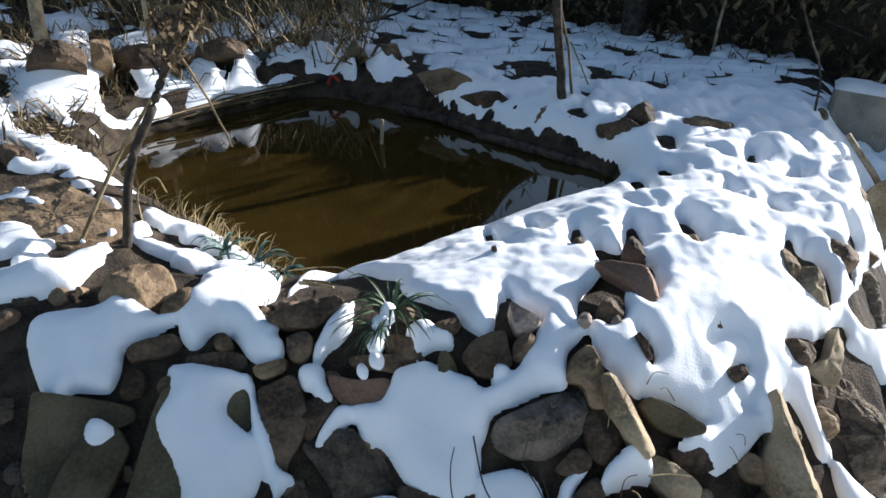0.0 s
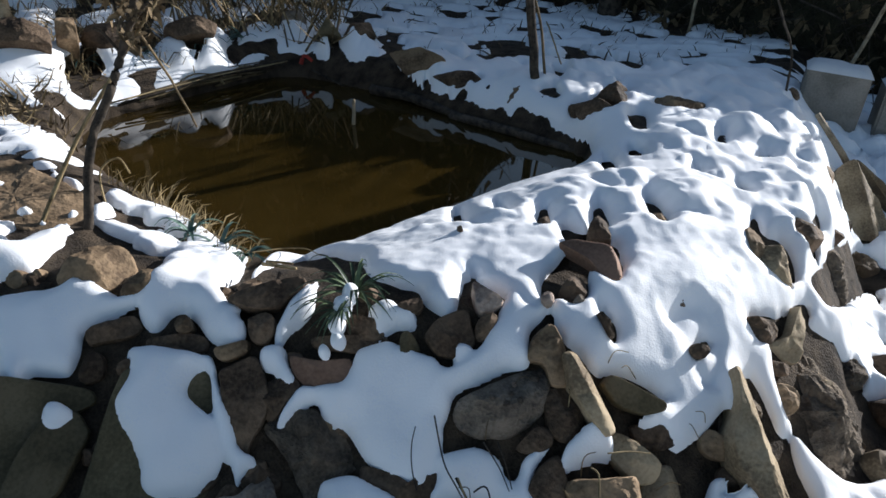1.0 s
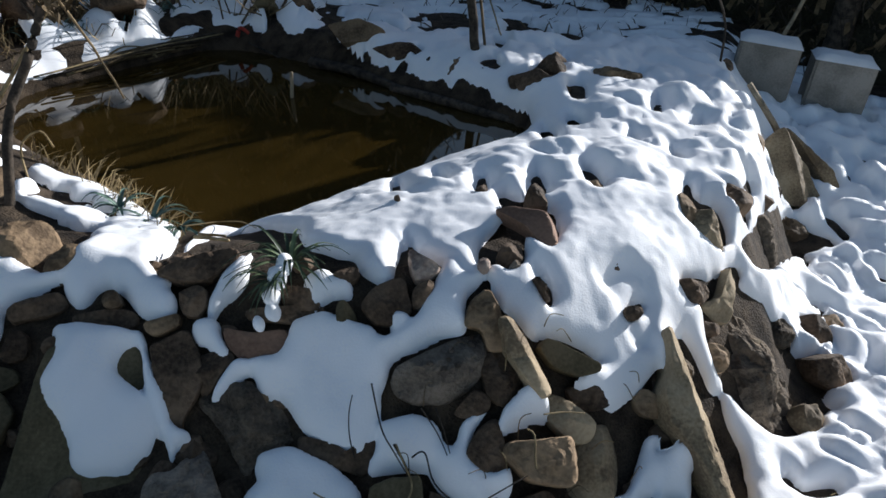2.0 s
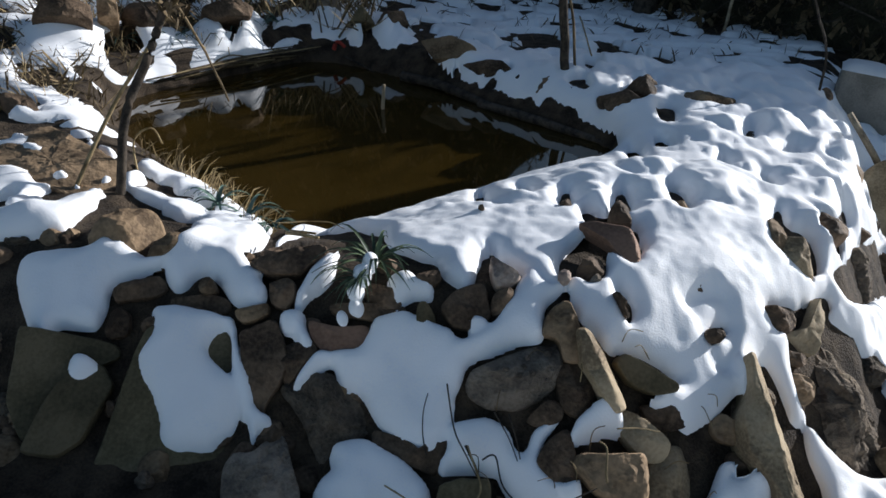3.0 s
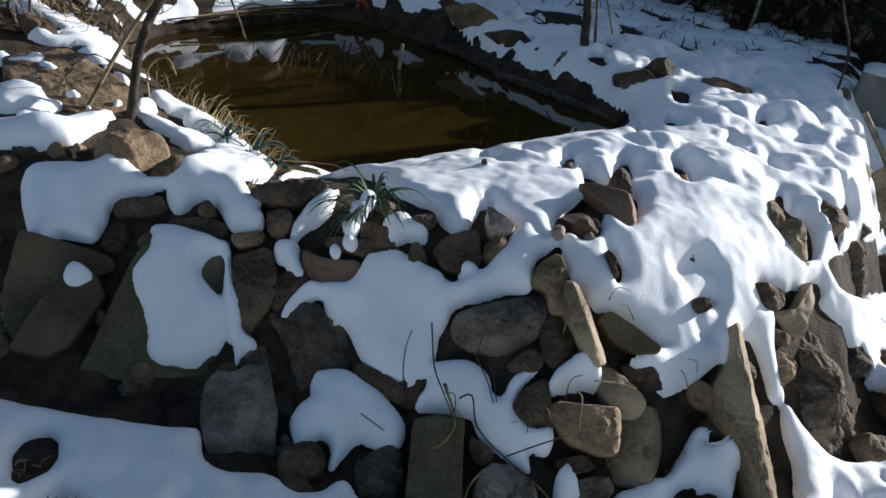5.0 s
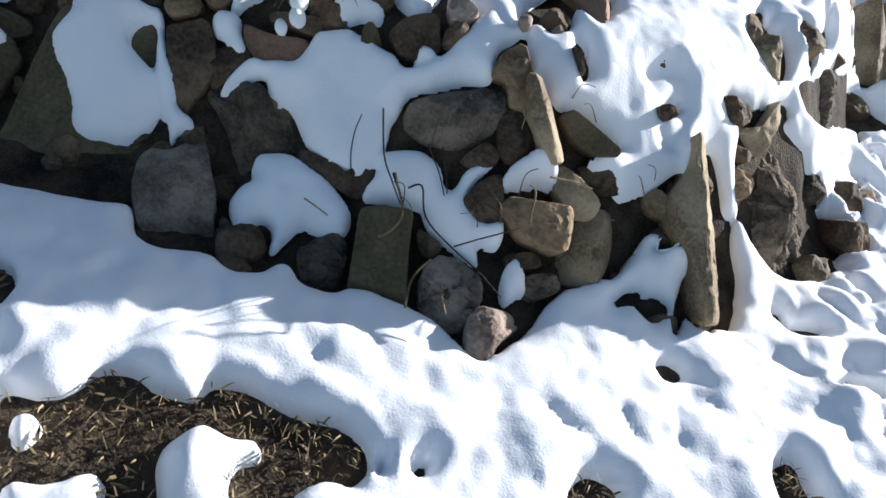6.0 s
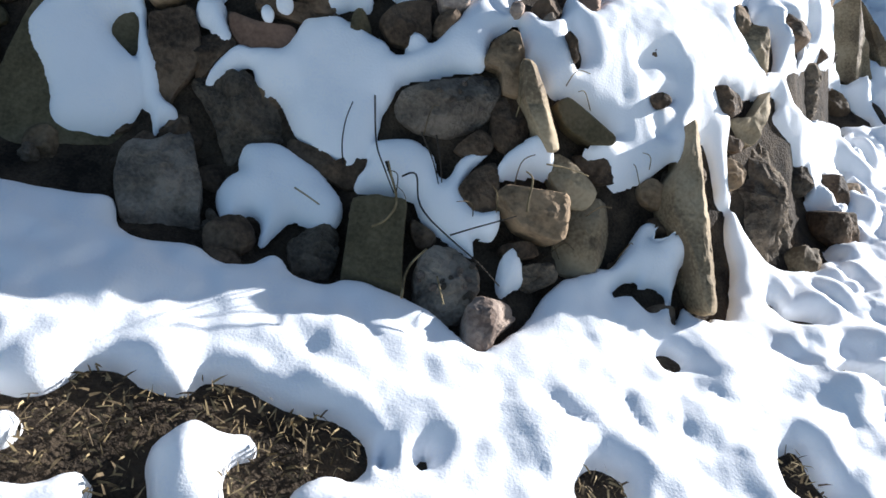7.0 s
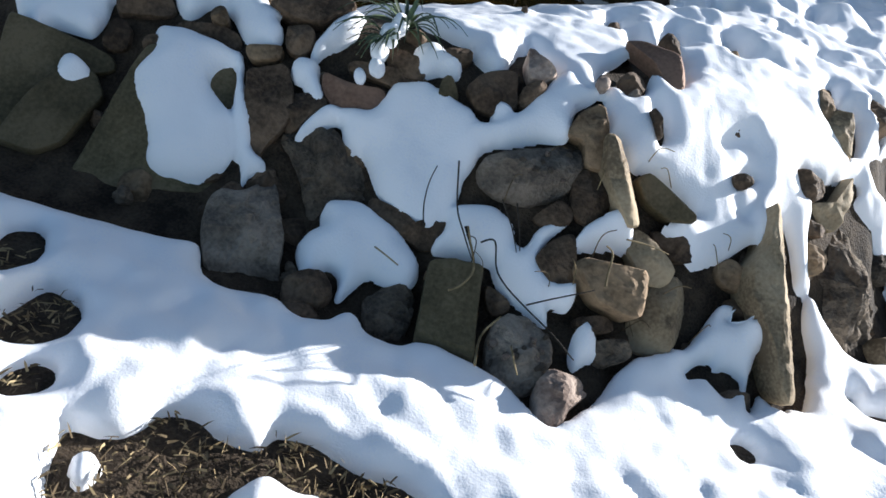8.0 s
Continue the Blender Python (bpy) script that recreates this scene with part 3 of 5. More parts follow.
rock("rock", (-1.652, 2.673, 0.507), (25.6, 16.2, 7.6), 0.1, ROCK_DARK, [(0.001, -0.082), (0.084, -0.016), (0.013, 0.063), (-0.099, 0.036)], "dark brown angular rock wedged in the stone bank", 0.15)
rock("rock", (0.037, 2.005, 0.429), (16.1, -8.4, -2.4), 0.06, ROCK_DARK, [(0.013, -0.026), (0.031, 0.007), (-0.008, 0.024), (-0.035, -0.005)], "dark brown angular rock wedged in the stone bank", 0.15)
rock("rock", (0.150, 1.885, 0.492), (19.5, -6.6, -2.3), 0.05, ROCK_DARK, [(0.005, -0.02), (0.014, -0.003), (-0.003, 0.022), (-0.016, 0.001)], "dark brown angular rock wedged in the stone bank", 0.15)
rock("stone_slab", (-0.004, 3.906, 0.496), (48.8, -14.6, -16.1), 0.08, ROCK_BROWN, [(-0.075, -0.06), (0.057, -0.07), (0.16, -0.017), (0.024, 0.07), (-0.167, 0.077)], "tan flat slab at the far shore with snow behind", 0.03)
rock("rock", (0.218, 3.692, 0.454), (55.3, -9.9, -14.0), 0.12, ROCK_DARK, [(-0.026, -0.059), (0.13, -0.024), (0.065, 0.035), (-0.169, 0.049)], "dark brown angular rock wedged in the stone bank", 0.15)
rock("rock", (-0.526, 4.410, 0.557), (56.9, 0.2, 0.2), 0.1, ROCK_GREEN, [(0.078, -0.04), (-0.015, 0.08), (-0.064, -0.04)], "pointed greenish stone on the far bank", 0.15)
rock("boulder", (-0.337, 4.468, 0.550), (39.1, 4.0, 3.3), 0.16, ROCK_DARK, [(0.017, -0.074), (0.097, -0.026), (0.054, 0.066), (-0.057, 0.075), (-0.111, -0.041)], "round dark boulder on the far bank", 0.3)
rock("boulder", (-0.759, 4.629, 0.582), (43.6, 5.8, 5.5), 0.16, CONCRETE, [(-0.046, -0.072), (0.058, -0.062), (0.079, 0.011), (-0.002, 0.075), (-0.088, 0.049)], "grey rounded boulder on the far bank", 0.3)
rock("boulder", (0.795, 3.092, 0.468), (44.9, -20.1, -18.9), 0.16, ROCK_DARK, [(-0.081, -0.021), (0.004, -0.064), (0.153, -0.047), (0.028, 0.059), (-0.104, 0.073)], "dark brown angular rock wedged in the stone bank", 0.15)
rock("boulder", (0.904, 3.199, 0.525), (36.4, -7.1, -5.2), 0.16, ROCK_DARK, [(0.036, -0.071), (0.07, 0.003), (-0.009, 0.064), (-0.097, 0.004)], "dark brown angular rock wedged in the stone bank", 0.3)
rock("boulder", (0.489, 3.454, 0.443), (43.8, -12.3, -11.6), 0.25, ROCK_DARK, [(-0.035, -0.124), (0.102, -0.116), (0.138, 0.034), (0.033, 0.125), (-0.081, 0.107), (-0.157, -0.025)], "big boulder under a dome of snow on the far bank", 0.3)
rock("stone_slab", (1.186, 3.238, 0.452), (18.9, -3.2, -1.1), 0.07, ROCK_BROWN, [(-0.104, -0.028), (0.114, -0.075), (0.166, 0.003), (-0.003, 0.07), (-0.174, 0.03)], "flat brown slab at the edge of the snowy bank", 0.03)
rock("boulder", (-1.863, 3.557, 0.725), (39.1, 18.3, 14.3), 0.3, ROCK_DARK, [(0.136, -0.04), (0.101, 0.069), (-0.103, 0.068), (-0.134, -0.097)], "dark boulder with a thick cap of snow", 0.15)
rock("boulder", (-1.747, 3.747, 0.708), (39.1, 16.0, 12.6), 0.3, ROCK_BROWN, [(-0.03, -0.075), (0.071, -0.053), (0.021, 0.073), (-0.061, 0.055)], "brown boulder between snow caps", 0.3)
rock("boulder", (-1.617, 3.891, 0.644), (38.6, 13.1, 10.3), 0.3, ROCK_DARK, [(0.0, -0.088), (0.127, -0.0), (0.081, 0.105), (-0.092, 0.042), (-0.116, -0.059)], "dark boulder with a thick cap of snow", 0.15)
rock("boulder", (-1.223, 4.125, 0.629), (53.7, 13.7, 17.9), 0.25, ROCK_DARK, [(-0.081, -0.08), (0.114, -0.026), (0.126, 0.045), (0.001, 0.072), (-0.16, -0.011)], "dark boulder with a thick cap of snow", 0.15)


# smaller stones packed into the gaps of the bank's face
BIG = list(ROCKS)
for _ in range(230):
    x = rng.uniform(-1.5, 0.9)
    foot, crest = float(np.interp(x, FOOT_X, FOOT_Y)), float(np.interp(x, FOOT_X, CREST_Y))
    y = foot + rng.uniform(0.03, 0.98) * (crest - foot)
    if any((ob.matrix_world.translation.xy - Vector((x, y))).length < 0.075 for ob in BIG):
        continue
    z = float(terrain(np.array([x]), np.array([y]))[0])
    r = rng.uniform(0.025, 0.06)
    n = rng.randint(5, 7)
    shape = [(r * rng.uniform(0.75, 1.2) * math.cos(a * 2 * math.pi / n), r * rng.uniform(0.6, 1.0) * math.sin(a * 2 * math.pi / n)) for a in range(n)]
    rock("rock", (x, y, z + 0.018), (rng.uniform(20, 55), rng.uniform(-25, 25), rng.uniform(-40, 40)), r * 1.2,
         rng.choice((ROCK_DARK, ROCK_DARK, ROCK_DARK, ROCK_BROWN, ROCK_ROUGH)), shape, "small dark brown stone packed in a gap of the bank", 0.25)

for _ in range(18):
    x = rng.uniform(1.15, 2.0)
    foot, crest = float(np.interp(x, FOOT_X, FOOT_Y)), float(np.interp(x, FOOT_X, CREST_Y))
    y = foot + rng.uniform(-0.15, 0.8) * (crest - foot)
    z = float(terrain(np.array([x]), np.array([y]))[0])
    r = rng.uniform(0.04, 0.095)
    n = rng.randint(5, 6)
    shape = [(r * rng.uniform(0.7, 1.25) * math.cos(a * 2 * math.pi / n), r * rng.uniform(0.6, 1.0) * math.sin(a * 2 * math.pi / n)) for a in range(n)]
    rock("rock", (x, y, z + rng.uniform(0.03, 0.08)), (rng.uniform(15, 60), rng.uniform(0, 40), rng.uniform(-20, 60)), r * 1.5,
         rng.choice((ROCK_DARK, ROCK_TAN, ROCK_BROWN, ROCK_ROUGH)), shape, "brown stone sticking out of the snow at the bank's end", 0.2)

# ---- snow ----
xs = steps([(-15.4, -7, 0.7), (-7, -2.8, 0.12), (-2.8, -1.3, 0.03), (-1.3, -1.0, 0.0125), (-1.0, 1.45, 0.0085), (1.45, 1.9, 0.0125), (1.9, 3.0, 0.03), (3.0, 8.1, 0.15), (8.1, 15.1, 0.7)])
ys = steps([(-13.0, -1.0, 0.6), (-1.0, 0.2, 0.1), (0.2, 0.9, 0.0125), (0.9, 2.05, 0.0085), (2.05, 2.4, 0.0125), (2.4, 5.0, 0.03), (5.0, 7.5, 0.05), (7.5, 11, 0.2)])
GX, GY = np.meshgrid(xs, ys)
EARTH = terrain(GX, GY)
foot, crest = np.interp(GX, FOOT_X, FOOT_Y), np.interp(GX, FOOT_X, CREST_Y)
shore = -inside_distance(rounded(POND), GX, GY)
patch_noise = wave(GX, GY, 0.30, 5)
level = np.clip(foot + 0.01 - GY, -1, 0.07)
level = np.where(GX > 1.04, np.maximum(level, np.minimum(0.06, (GX - 1.04))), level)
right = smooth((GX - 1.15) / 0.3) * (GY < crest) * smooth((GY + 0.3) / 0.5) * smooth((4.0 - GX) / 1.0)
level = level - right * 0.10 * np.clip(wave(GX, GY, 0.13, 8) - 0.0, 0, 1) * 2
plateau = np.minimum(np.minimum(GY - crest + 0.06, GX + 0.45), 0.07)
plateau = plateau - 0.12 * np.clip(wave(GX, GY, 0.11, 17) - 0.36, 0, 1) * (GY < 4.0)
plateau = plateau - smooth((GY - 2.95 - 0.1 * GX) / 0.3) * np.clip(0.16 * (wave(GX, GY, 0.22, 31) + 0.7 * wave(GX, GY, 0.09, 33)) + 0.02, -0.02, 0.2)
DEPTH = np.maximum(level, plateau)
DEPTH = np.where((GX < -1.25) & (GY > foot), np.maximum(DEPTH, 0.12 * patch_noise + 0.01), DEPTH)
wild = np.where((GX < -0.8) & (GY > 1.8) | (GY > 4.1), 1.0, 0.0)
DEPTH = np.where(wild > 0, 0.10 * patch_noise + 0.05 * wave(GX, GY, 0.12, 6) + 0.05 * wave(GX, GY, 0.06, 7) - 0.022, DEPTH)
field = (GY > 4.9 - 0.35 * GX) & (GX > -0.9)
DEPTH = np.where(field, 0.022 - 0.3 * np.clip(wave(GX * 0.5, GY, 0.12, 11) + 0.5 * wave(GX * 0.5, GY, 0.4, 12) + 0.03, 0, 1), DEPTH)


def change(outline, how):
    pts = rounded(outline, 1)
    lo, hi = pts.min(axis=0) - 0.12, pts.max(axis=0) + 0.12
    i0, i1 = np.searchsorted(xs, (lo[0], hi[0]))
    j0, j1 = np.searchsorted(ys, (lo[1], hi[1]))
    here = (slice(j0, j1), slice(i0, i1))
    DEPTH[here] = how(DEPTH[here], inside_distance(pts, GX[here], GY[here]))


def snow_on(outline):
    change(outline, lambda now, d: np.maximum(now, d + 0.003))


def snow_off(outline):
    change(outline, lambda now, d: np.minimum(now, -d))


snow_back = snow_on
HOLLOW = np.zeros_like(DEPTH)


def dent(outline, deep=0.03):
    HOLLOW[:] = np.maximum(HOLLOW, deep * smooth((inside_distance(rounded(outline, 1), GX, GY) + 0.012) / 0.05))



snow_on([(0.018, 3.821), (0.220, 3.633), (0.330, 3.572), (0.416, 3.607), (0.539, 3.673), (0.616, 3.432), (0.685, 3.278), (0.577, 3.333), (0.571, 3.262), (0.638, 3.185), (0.785, 3.036), (0.933, 2.883), (0.918, 2.733), (0.691, 2.617), (0.565, 3.159), (0.323, 3.392), (0.245, 3.523), (0.048, 3.729)])
snow_on([(0.785, 3.169), (0.914, 3.338), (1.023, 3.250), (0.978, 3.005), (0.914, 2.993), (0.923, 3.121), (0.851, 3.132), (0.787, 3.105)])
snow_on([(-2.131, 3.567), (-2.119, 3.762), (-2.023, 3.925), (-1.893, 3.893), (-1.745, 3.676), (-1.795, 3.596), (-1.699, 3.433), (-1.842, 3.516), (-1.769, 3.296), (-1.868, 3.292), (-1.980, 3.316)])
snow_on([(-1.795, 3.596), (-1.749, 3.617), (-1.651, 3.491), (-1.593, 3.486), (-1.609, 3.423), (-1.657, 3.371)])
snow_on([(-1.975, 3.602), (-1.836, 3.499), (-1.901, 3.889), (-1.790, 3.748), (-1.691, 3.466), (-1.751, 3.369)])
snow_on([(-1.649, 3.620), (-1.556, 3.737), (-1.546, 4.123), (-1.455, 3.789), (-1.547, 3.687)])
snow_on([(-1.439, 3.938), (-1.477, 4.248), (-1.239, 4.071), (-1.206, 4.037), (-1.328, 3.942)])
snow_on([(-1.383, 4.377), (-1.189, 4.553), (-1.103, 4.319), (-1.249, 4.247)])
snow_on([(-1.096, 4.608), (-1.022, 4.774), (-0.848, 4.692), (-0.838, 4.515), (-1.039, 4.494)])
snow_on([(-0.877, 4.469), (-0.806, 4.698), (-0.645, 4.553), (-0.486, 4.349), (-0.625, 4.346), (-0.764, 4.347), (-0.895, 4.306), (-1.115, 4.099), (-1.200, 4.096), (-1.124, 4.180), (-0.956, 4.291), (-0.820, 4.402)])
snow_on([(-1.426, 3.799), (-1.417, 3.894), (-1.344, 3.947), (-1.265, 3.953), (-1.235, 3.941), (-1.334, 3.881)])
snow_on([(-0.445, 4.211), (-0.364, 4.298), (-0.296, 4.558), (-0.309, 4.186), (-0.272, 4.095)])
snow_on([(-0.143, 4.187), (0.020, 4.329), (0.248, 4.198), (0.305, 3.858), (0.250, 3.696), (0.141, 3.919), (0.019, 4.096)])
snow_off([(-0.451, 0.562), (-0.354, 0.562), (-0.326, 0.597), (-0.309, 0.638), (-0.249, 0.647), (-0.202, 0.615), (-0.139, 0.616), (-0.129, 0.662), (-0.068, 0.661), (0.034, 0.633), (0.102, 0.631), (0.156, 0.601), (0.173, 0.541), (0.098, 0.489), (0.083, 0.303), (-0.289, 0.246)])
snow_back([(-0.357, 0.414), (-0.279, 0.421), (-0.248, 0.456), (-0.217, 0.445), (-0.209, 0.398), (-0.320, 0.341)])
snow_back([(-0.171, 0.503), (-0.118, 0.576), (-0.070, 0.563), (-0.017, 0.566), (-0.006, 0.538), (-0.049, 0.517), (-0.051, 0.478), (-0.028, 0.437), (-0.065, 0.401), (-0.126, 0.418)])
snow_back([(0.048, 0.467), (0.091, 0.518), (0.145, 0.522), (0.172, 0.447), (0.057, 0.425)])
snow_back([(-0.393, 0.518), (-0.369, 0.534), (-0.340, 0.514), (-0.351, 0.477), (-0.369, 0.467)])
snow_off([(0.532, 0.598), (0.569, 0.645), (0.632, 0.631), (0.631, 0.558), (0.535, 0.540)])
snow_off([(0.976, 0.744), (1.046, 0.792), (1.051, 0.711), (1.084, 0.667), (0.980, 0.657)])
snow_off([(-0.767, 0.923), (-0.691, 0.976), (-0.651, 0.880), (-0.693, 0.808)])
snow_off([(-0.623, 0.789), (-0.613, 0.841), (-0.513, 0.793), (-0.521, 0.706), (-0.606, 0.672), (-0.643, 0.729)])
snow_off([(-0.575, 0.621), (-0.525, 0.657), (-0.494, 0.653), (-0.479, 0.615), (-0.543, 0.572)])
snow_off([(0.245, 0.579), (0.257, 0.560), (0.274, 0.583), (0.264, 0.590)])
snow_off([(0.184, 0.577), (0.197, 0.579), (0.199, 0.554), (0.190, 0.546)])
snow_off([(0.002, 1.937), (0.029, 2.058), (0.072, 1.991), (0.051, 1.871)])
snow_off([(0.134, 1.884), (0.152, 1.975), (0.166, 1.875), (0.152, 1.833)])
snow_off([(0.367, 2.122), (0.400, 2.159), (0.421, 2.074), (0.382, 2.047)])
snow_on([(-2.424, 4.545), (-2.320, 4.576), (-2.351, 4.736), (-2.273, 4.758), (-2.192, 4.567), (-2.186, 4.410), (-2.249, 4.345)])
snow_on([(-2.098, 4.567), (-2.011, 4.754), (-1.915, 4.892), (-1.914, 5.058), (-1.823, 4.771), (-1.850, 4.606), (-1.970, 4.491)])
snow_on([(-1.717, 4.835), (-1.520, 5.215), (-1.379, 5.286), (-1.281, 4.950), (-1.348, 4.834), (-1.440, 4.833), (-1.610, 4.845)])
snow_on([(-1.684, 4.700), (-1.610, 4.845), (-1.443, 4.701), (-1.356, 4.497), (-1.342, 4.377), (-1.465, 4.449), (-1.596, 4.543)])
snow_on([(-1.301, 5.331), (-1.263, 5.701), (-1.029, 5.463), (-0.974, 5.257), (-1.024, 5.098), (-1.151, 5.153), (-1.230, 5.154)])
snow_on([(-0.885, 4.485), (-0.869, 4.727), (-0.731, 4.911), (-0.719, 5.118), (-0.614, 5.220), (-0.608, 4.986), (-0.622, 4.686), (-0.675, 4.484), (-0.637, 4.441), (-0.742, 4.428), (-0.827, 4.417), (-0.848, 4.461)])
snow_on([(-1.067, 4.263), (-0.976, 4.413), (-0.846, 4.437), (-0.842, 4.389), (-0.951, 4.328), (-1.047, 4.223)])
snow_on([(-1.201, 4.154), (-1.198, 4.342), (-1.159, 4.397), (-1.084, 4.231), (-1.101, 4.173), (-1.157, 4.148)])
snow_on([(-1.478, 3.959), (-1.476, 4.150), (-1.369, 3.959), (-1.374, 3.909), (-1.425, 3.858)])
snow_on([(-1.356, 3.969), (-1.311, 4.029), (-1.252, 4.002), (-1.287, 3.957), (-1.340, 3.944)])
snow_on([(-2.294, 3.853), (-2.278, 3.996), (-2.153, 4.184), (-2.063, 4.191), (-1.955, 4.007), (-1.869, 3.942), (-1.760, 3.820), (-1.788, 3.746), (-1.897, 3.800), (-1.981, 3.733), (-2.093, 3.762), (-2.083, 3.654), (-2.094, 3.484), (-2.171, 3.585)])
snow_on([(-2.047, 3.417), (-2.064, 3.614), (-1.985, 3.619), (-1.813, 3.417), (-1.734, 3.252), (-1.803, 3.281), (-1.896, 3.318), (-1.973, 3.270)])
snow_on([(-1.858, 3.708), (-1.844, 3.776), (-1.682, 3.485), (-1.631, 3.543), (-1.618, 3.536), (-1.654, 3.466), (-1.741, 3.499)])
snow_on([(-2.137, 3.345), (-1.976, 3.225), (-1.883, 3.066), (-1.753, 2.970), (-1.594, 2.833), (-1.510, 2.748), (-1.423, 2.808), (-1.298, 2.497), (-1.191, 2.364), (-1.130, 2.337), (-1.120, 2.264), (-1.198, 2.311), (-1.253, 2.390), (-1.368, 2.467), (-1.455, 2.585), (-1.584, 2.671), (-1.621, 2.746), (-1.721, 2.836), (-1.886, 2.872)])
snow_on([(-1.770, 3.004), (-1.735, 3.081), (-1.619, 2.935), (-1.551, 3.037), (-1.478, 2.962), (-1.414, 2.861), (-1.456, 2.766), (-1.557, 2.803)])
snow_on([(-1.524, 2.312), (-1.442, 2.327), (-1.330, 2.238), (-1.307, 2.191), (-1.412, 2.209)])
snow_on([(-1.089, 2.346), (-1.029, 2.429), (-0.939, 2.454), (-0.828, 2.361), (-0.664, 2.189), (-0.557, 2.050), (-0.616, 2.003), (-0.741, 2.131), (-0.854, 2.144), (-0.956, 2.229), (-1.038, 2.260)])
snow_on([(-0.968, 2.034), (-0.955, 2.107), (-0.884, 2.079), (-0.829, 2.125), (-0.710, 2.086), (-0.687, 1.952), (-0.761, 1.871), (-0.831, 1.930), (-0.898, 1.976)])
snow_on([(-1.322, 1.790), (-1.152, 1.804), (-1.096, 1.929), (-1.039, 1.998), (-0.978, 1.919), (-1.008, 1.805), (-1.027, 1.705), (-1.255, 1.665)])
snow_on([(-1.492, 2.085), (-1.338, 2.104), (-1.197, 1.963), (-1.230, 1.926), (-1.359, 1.854)])
snow_on([(-0.525, 4.721), (-0.452, 4.930), (-0.349, 4.813), (-0.330, 4.266), (-0.276, 4.167), (-0.379, 4.213), (-0.433, 4.259)])
snow_on([(-0.164, 4.813), (0.060, 4.841), (0.316, 4.730), (0.342, 4.326), (0.252, 4.228), (0.158, 4.386), (-0.014, 4.513)])
snow_off([(-0.947, 1.080), (-0.759, 1.090), (-0.677, 1.110), (-0.601, 1.092), (-0.440, 1.113), (-0.384, 0.983), (-0.335, 0.954), (-0.222, 0.972), (-0.172, 0.928), (-0.118, 0.946), (-0.101, 0.974), (-0.043, 0.964), (-0.021, 0.947), (0.029, 0.939), (0.073, 0.963), (0.201, 0.944), (0.264, 0.922), (0.326, 0.863), (0.361, 0.837), (0.400, 0.878), (0.465, 0.959), (0.496, 1.018), (0.539, 1.070), (0.610, 1.103), (0.667, 1.148), (0.725, 1.227), (0.736, 1.276), (0.817, 1.217), (0.894, 1.101), (0.956, 1.123), (1.008, 1.167), (1.031, 1.417), (1.092, 1.413), (1.180, 1.383), (1.270, 1.407), (1.395, 1.487), (1.474, 1.599), (1.486, 1.723), (1.413, 1.747), (1.341, 1.792), (1.226, 1.774), (1.133, 1.786), (0.967, 1.593), (0.890, 1.543), (0.764, 1.493), (0.474, 1.414), (0.354, 1.424), (0.256, 1.585), (0.147, 1.687), (0.009, 1.682), (-0.191, 1.967), (-0.384, 2.047), (-0.481, 1.610), (-0.684, 1.603), (-0.852, 1.588), (-1.081, 1.585), (-1.164, 1.424)])
snow_on([(-1.069, 1.533), (-1.091, 1.604), (-1.021, 1.636), (-0.897, 1.632), (-0.871, 1.645), (-0.827, 1.636), (-0.835, 1.654), (-0.733, 1.604), (-0.767, 1.610), (-0.690, 1.603), (-0.732, 1.578), (-0.820, 1.541), (-0.813, 1.492), (-0.821, 1.438), (-0.853, 1.429), (-0.924, 1.434), (-0.922, 1.365), (-1.014, 1.451)])
snow_on([(-0.733, 1.604), (-0.691, 1.603), (-0.676, 1.557), (-0.641, 1.530), (-0.616, 1.540), (-0.608, 1.565), (-0.573, 1.588), (-0.537, 1.552), (-0.503, 1.514), (-0.477, 1.490), (-0.411, 1.453), (-0.398, 1.506), (-0.421, 1.532), (-0.428, 1.550), (-0.403, 1.540), (-0.444, 1.554), (-0.481, 1.618), (-0.480, 1.659), (-0.480, 1.864), (-0.830, 3.499), (-0.712, 3.535), (-0.768, 3.674), (-0.945, 3.581), (-1.043, 3.511), (-0.726, 2.196), (-0.724, 1.919), (-0.668, 1.612)])
snow_on([(-0.683, 1.366), (-0.664, 1.403), (-0.699, 1.485), (-0.624, 1.476), (-0.609, 1.467), (-0.497, 1.450), (-0.476, 1.449), (-0.469, 1.431), (-0.505, 1.430), (-0.527, 1.398), (-0.528, 1.372), (-0.499, 1.352), (-0.448, 1.327), (-0.432, 1.293), (-0.431, 1.257), (-0.448, 1.225), (-0.493, 1.201), (-0.561, 1.192), (-0.600, 1.206), (-0.603, 1.236), (-0.632, 1.280), (-0.670, 1.313), (-0.691, 1.346)])
snow_on([(-0.493, 1.450), (-0.465, 1.434), (-0.453, 1.385), (-0.398, 1.307), (-0.390, 1.278), (-0.343, 1.257), (-0.379, 1.245), (-0.387, 1.215), (-0.399, 1.252), (-0.434, 1.292), (-0.455, 1.336), (-0.465, 1.393)])
snow_on([(-0.844, 1.300), (-0.849, 1.345), (-0.817, 1.357), (-0.776, 1.333), (-0.799, 1.293), (-0.828, 1.289)])
snow_on([(-0.351, 1.313), (-0.333, 1.327), (-0.326, 1.336), (-0.338, 1.323)])
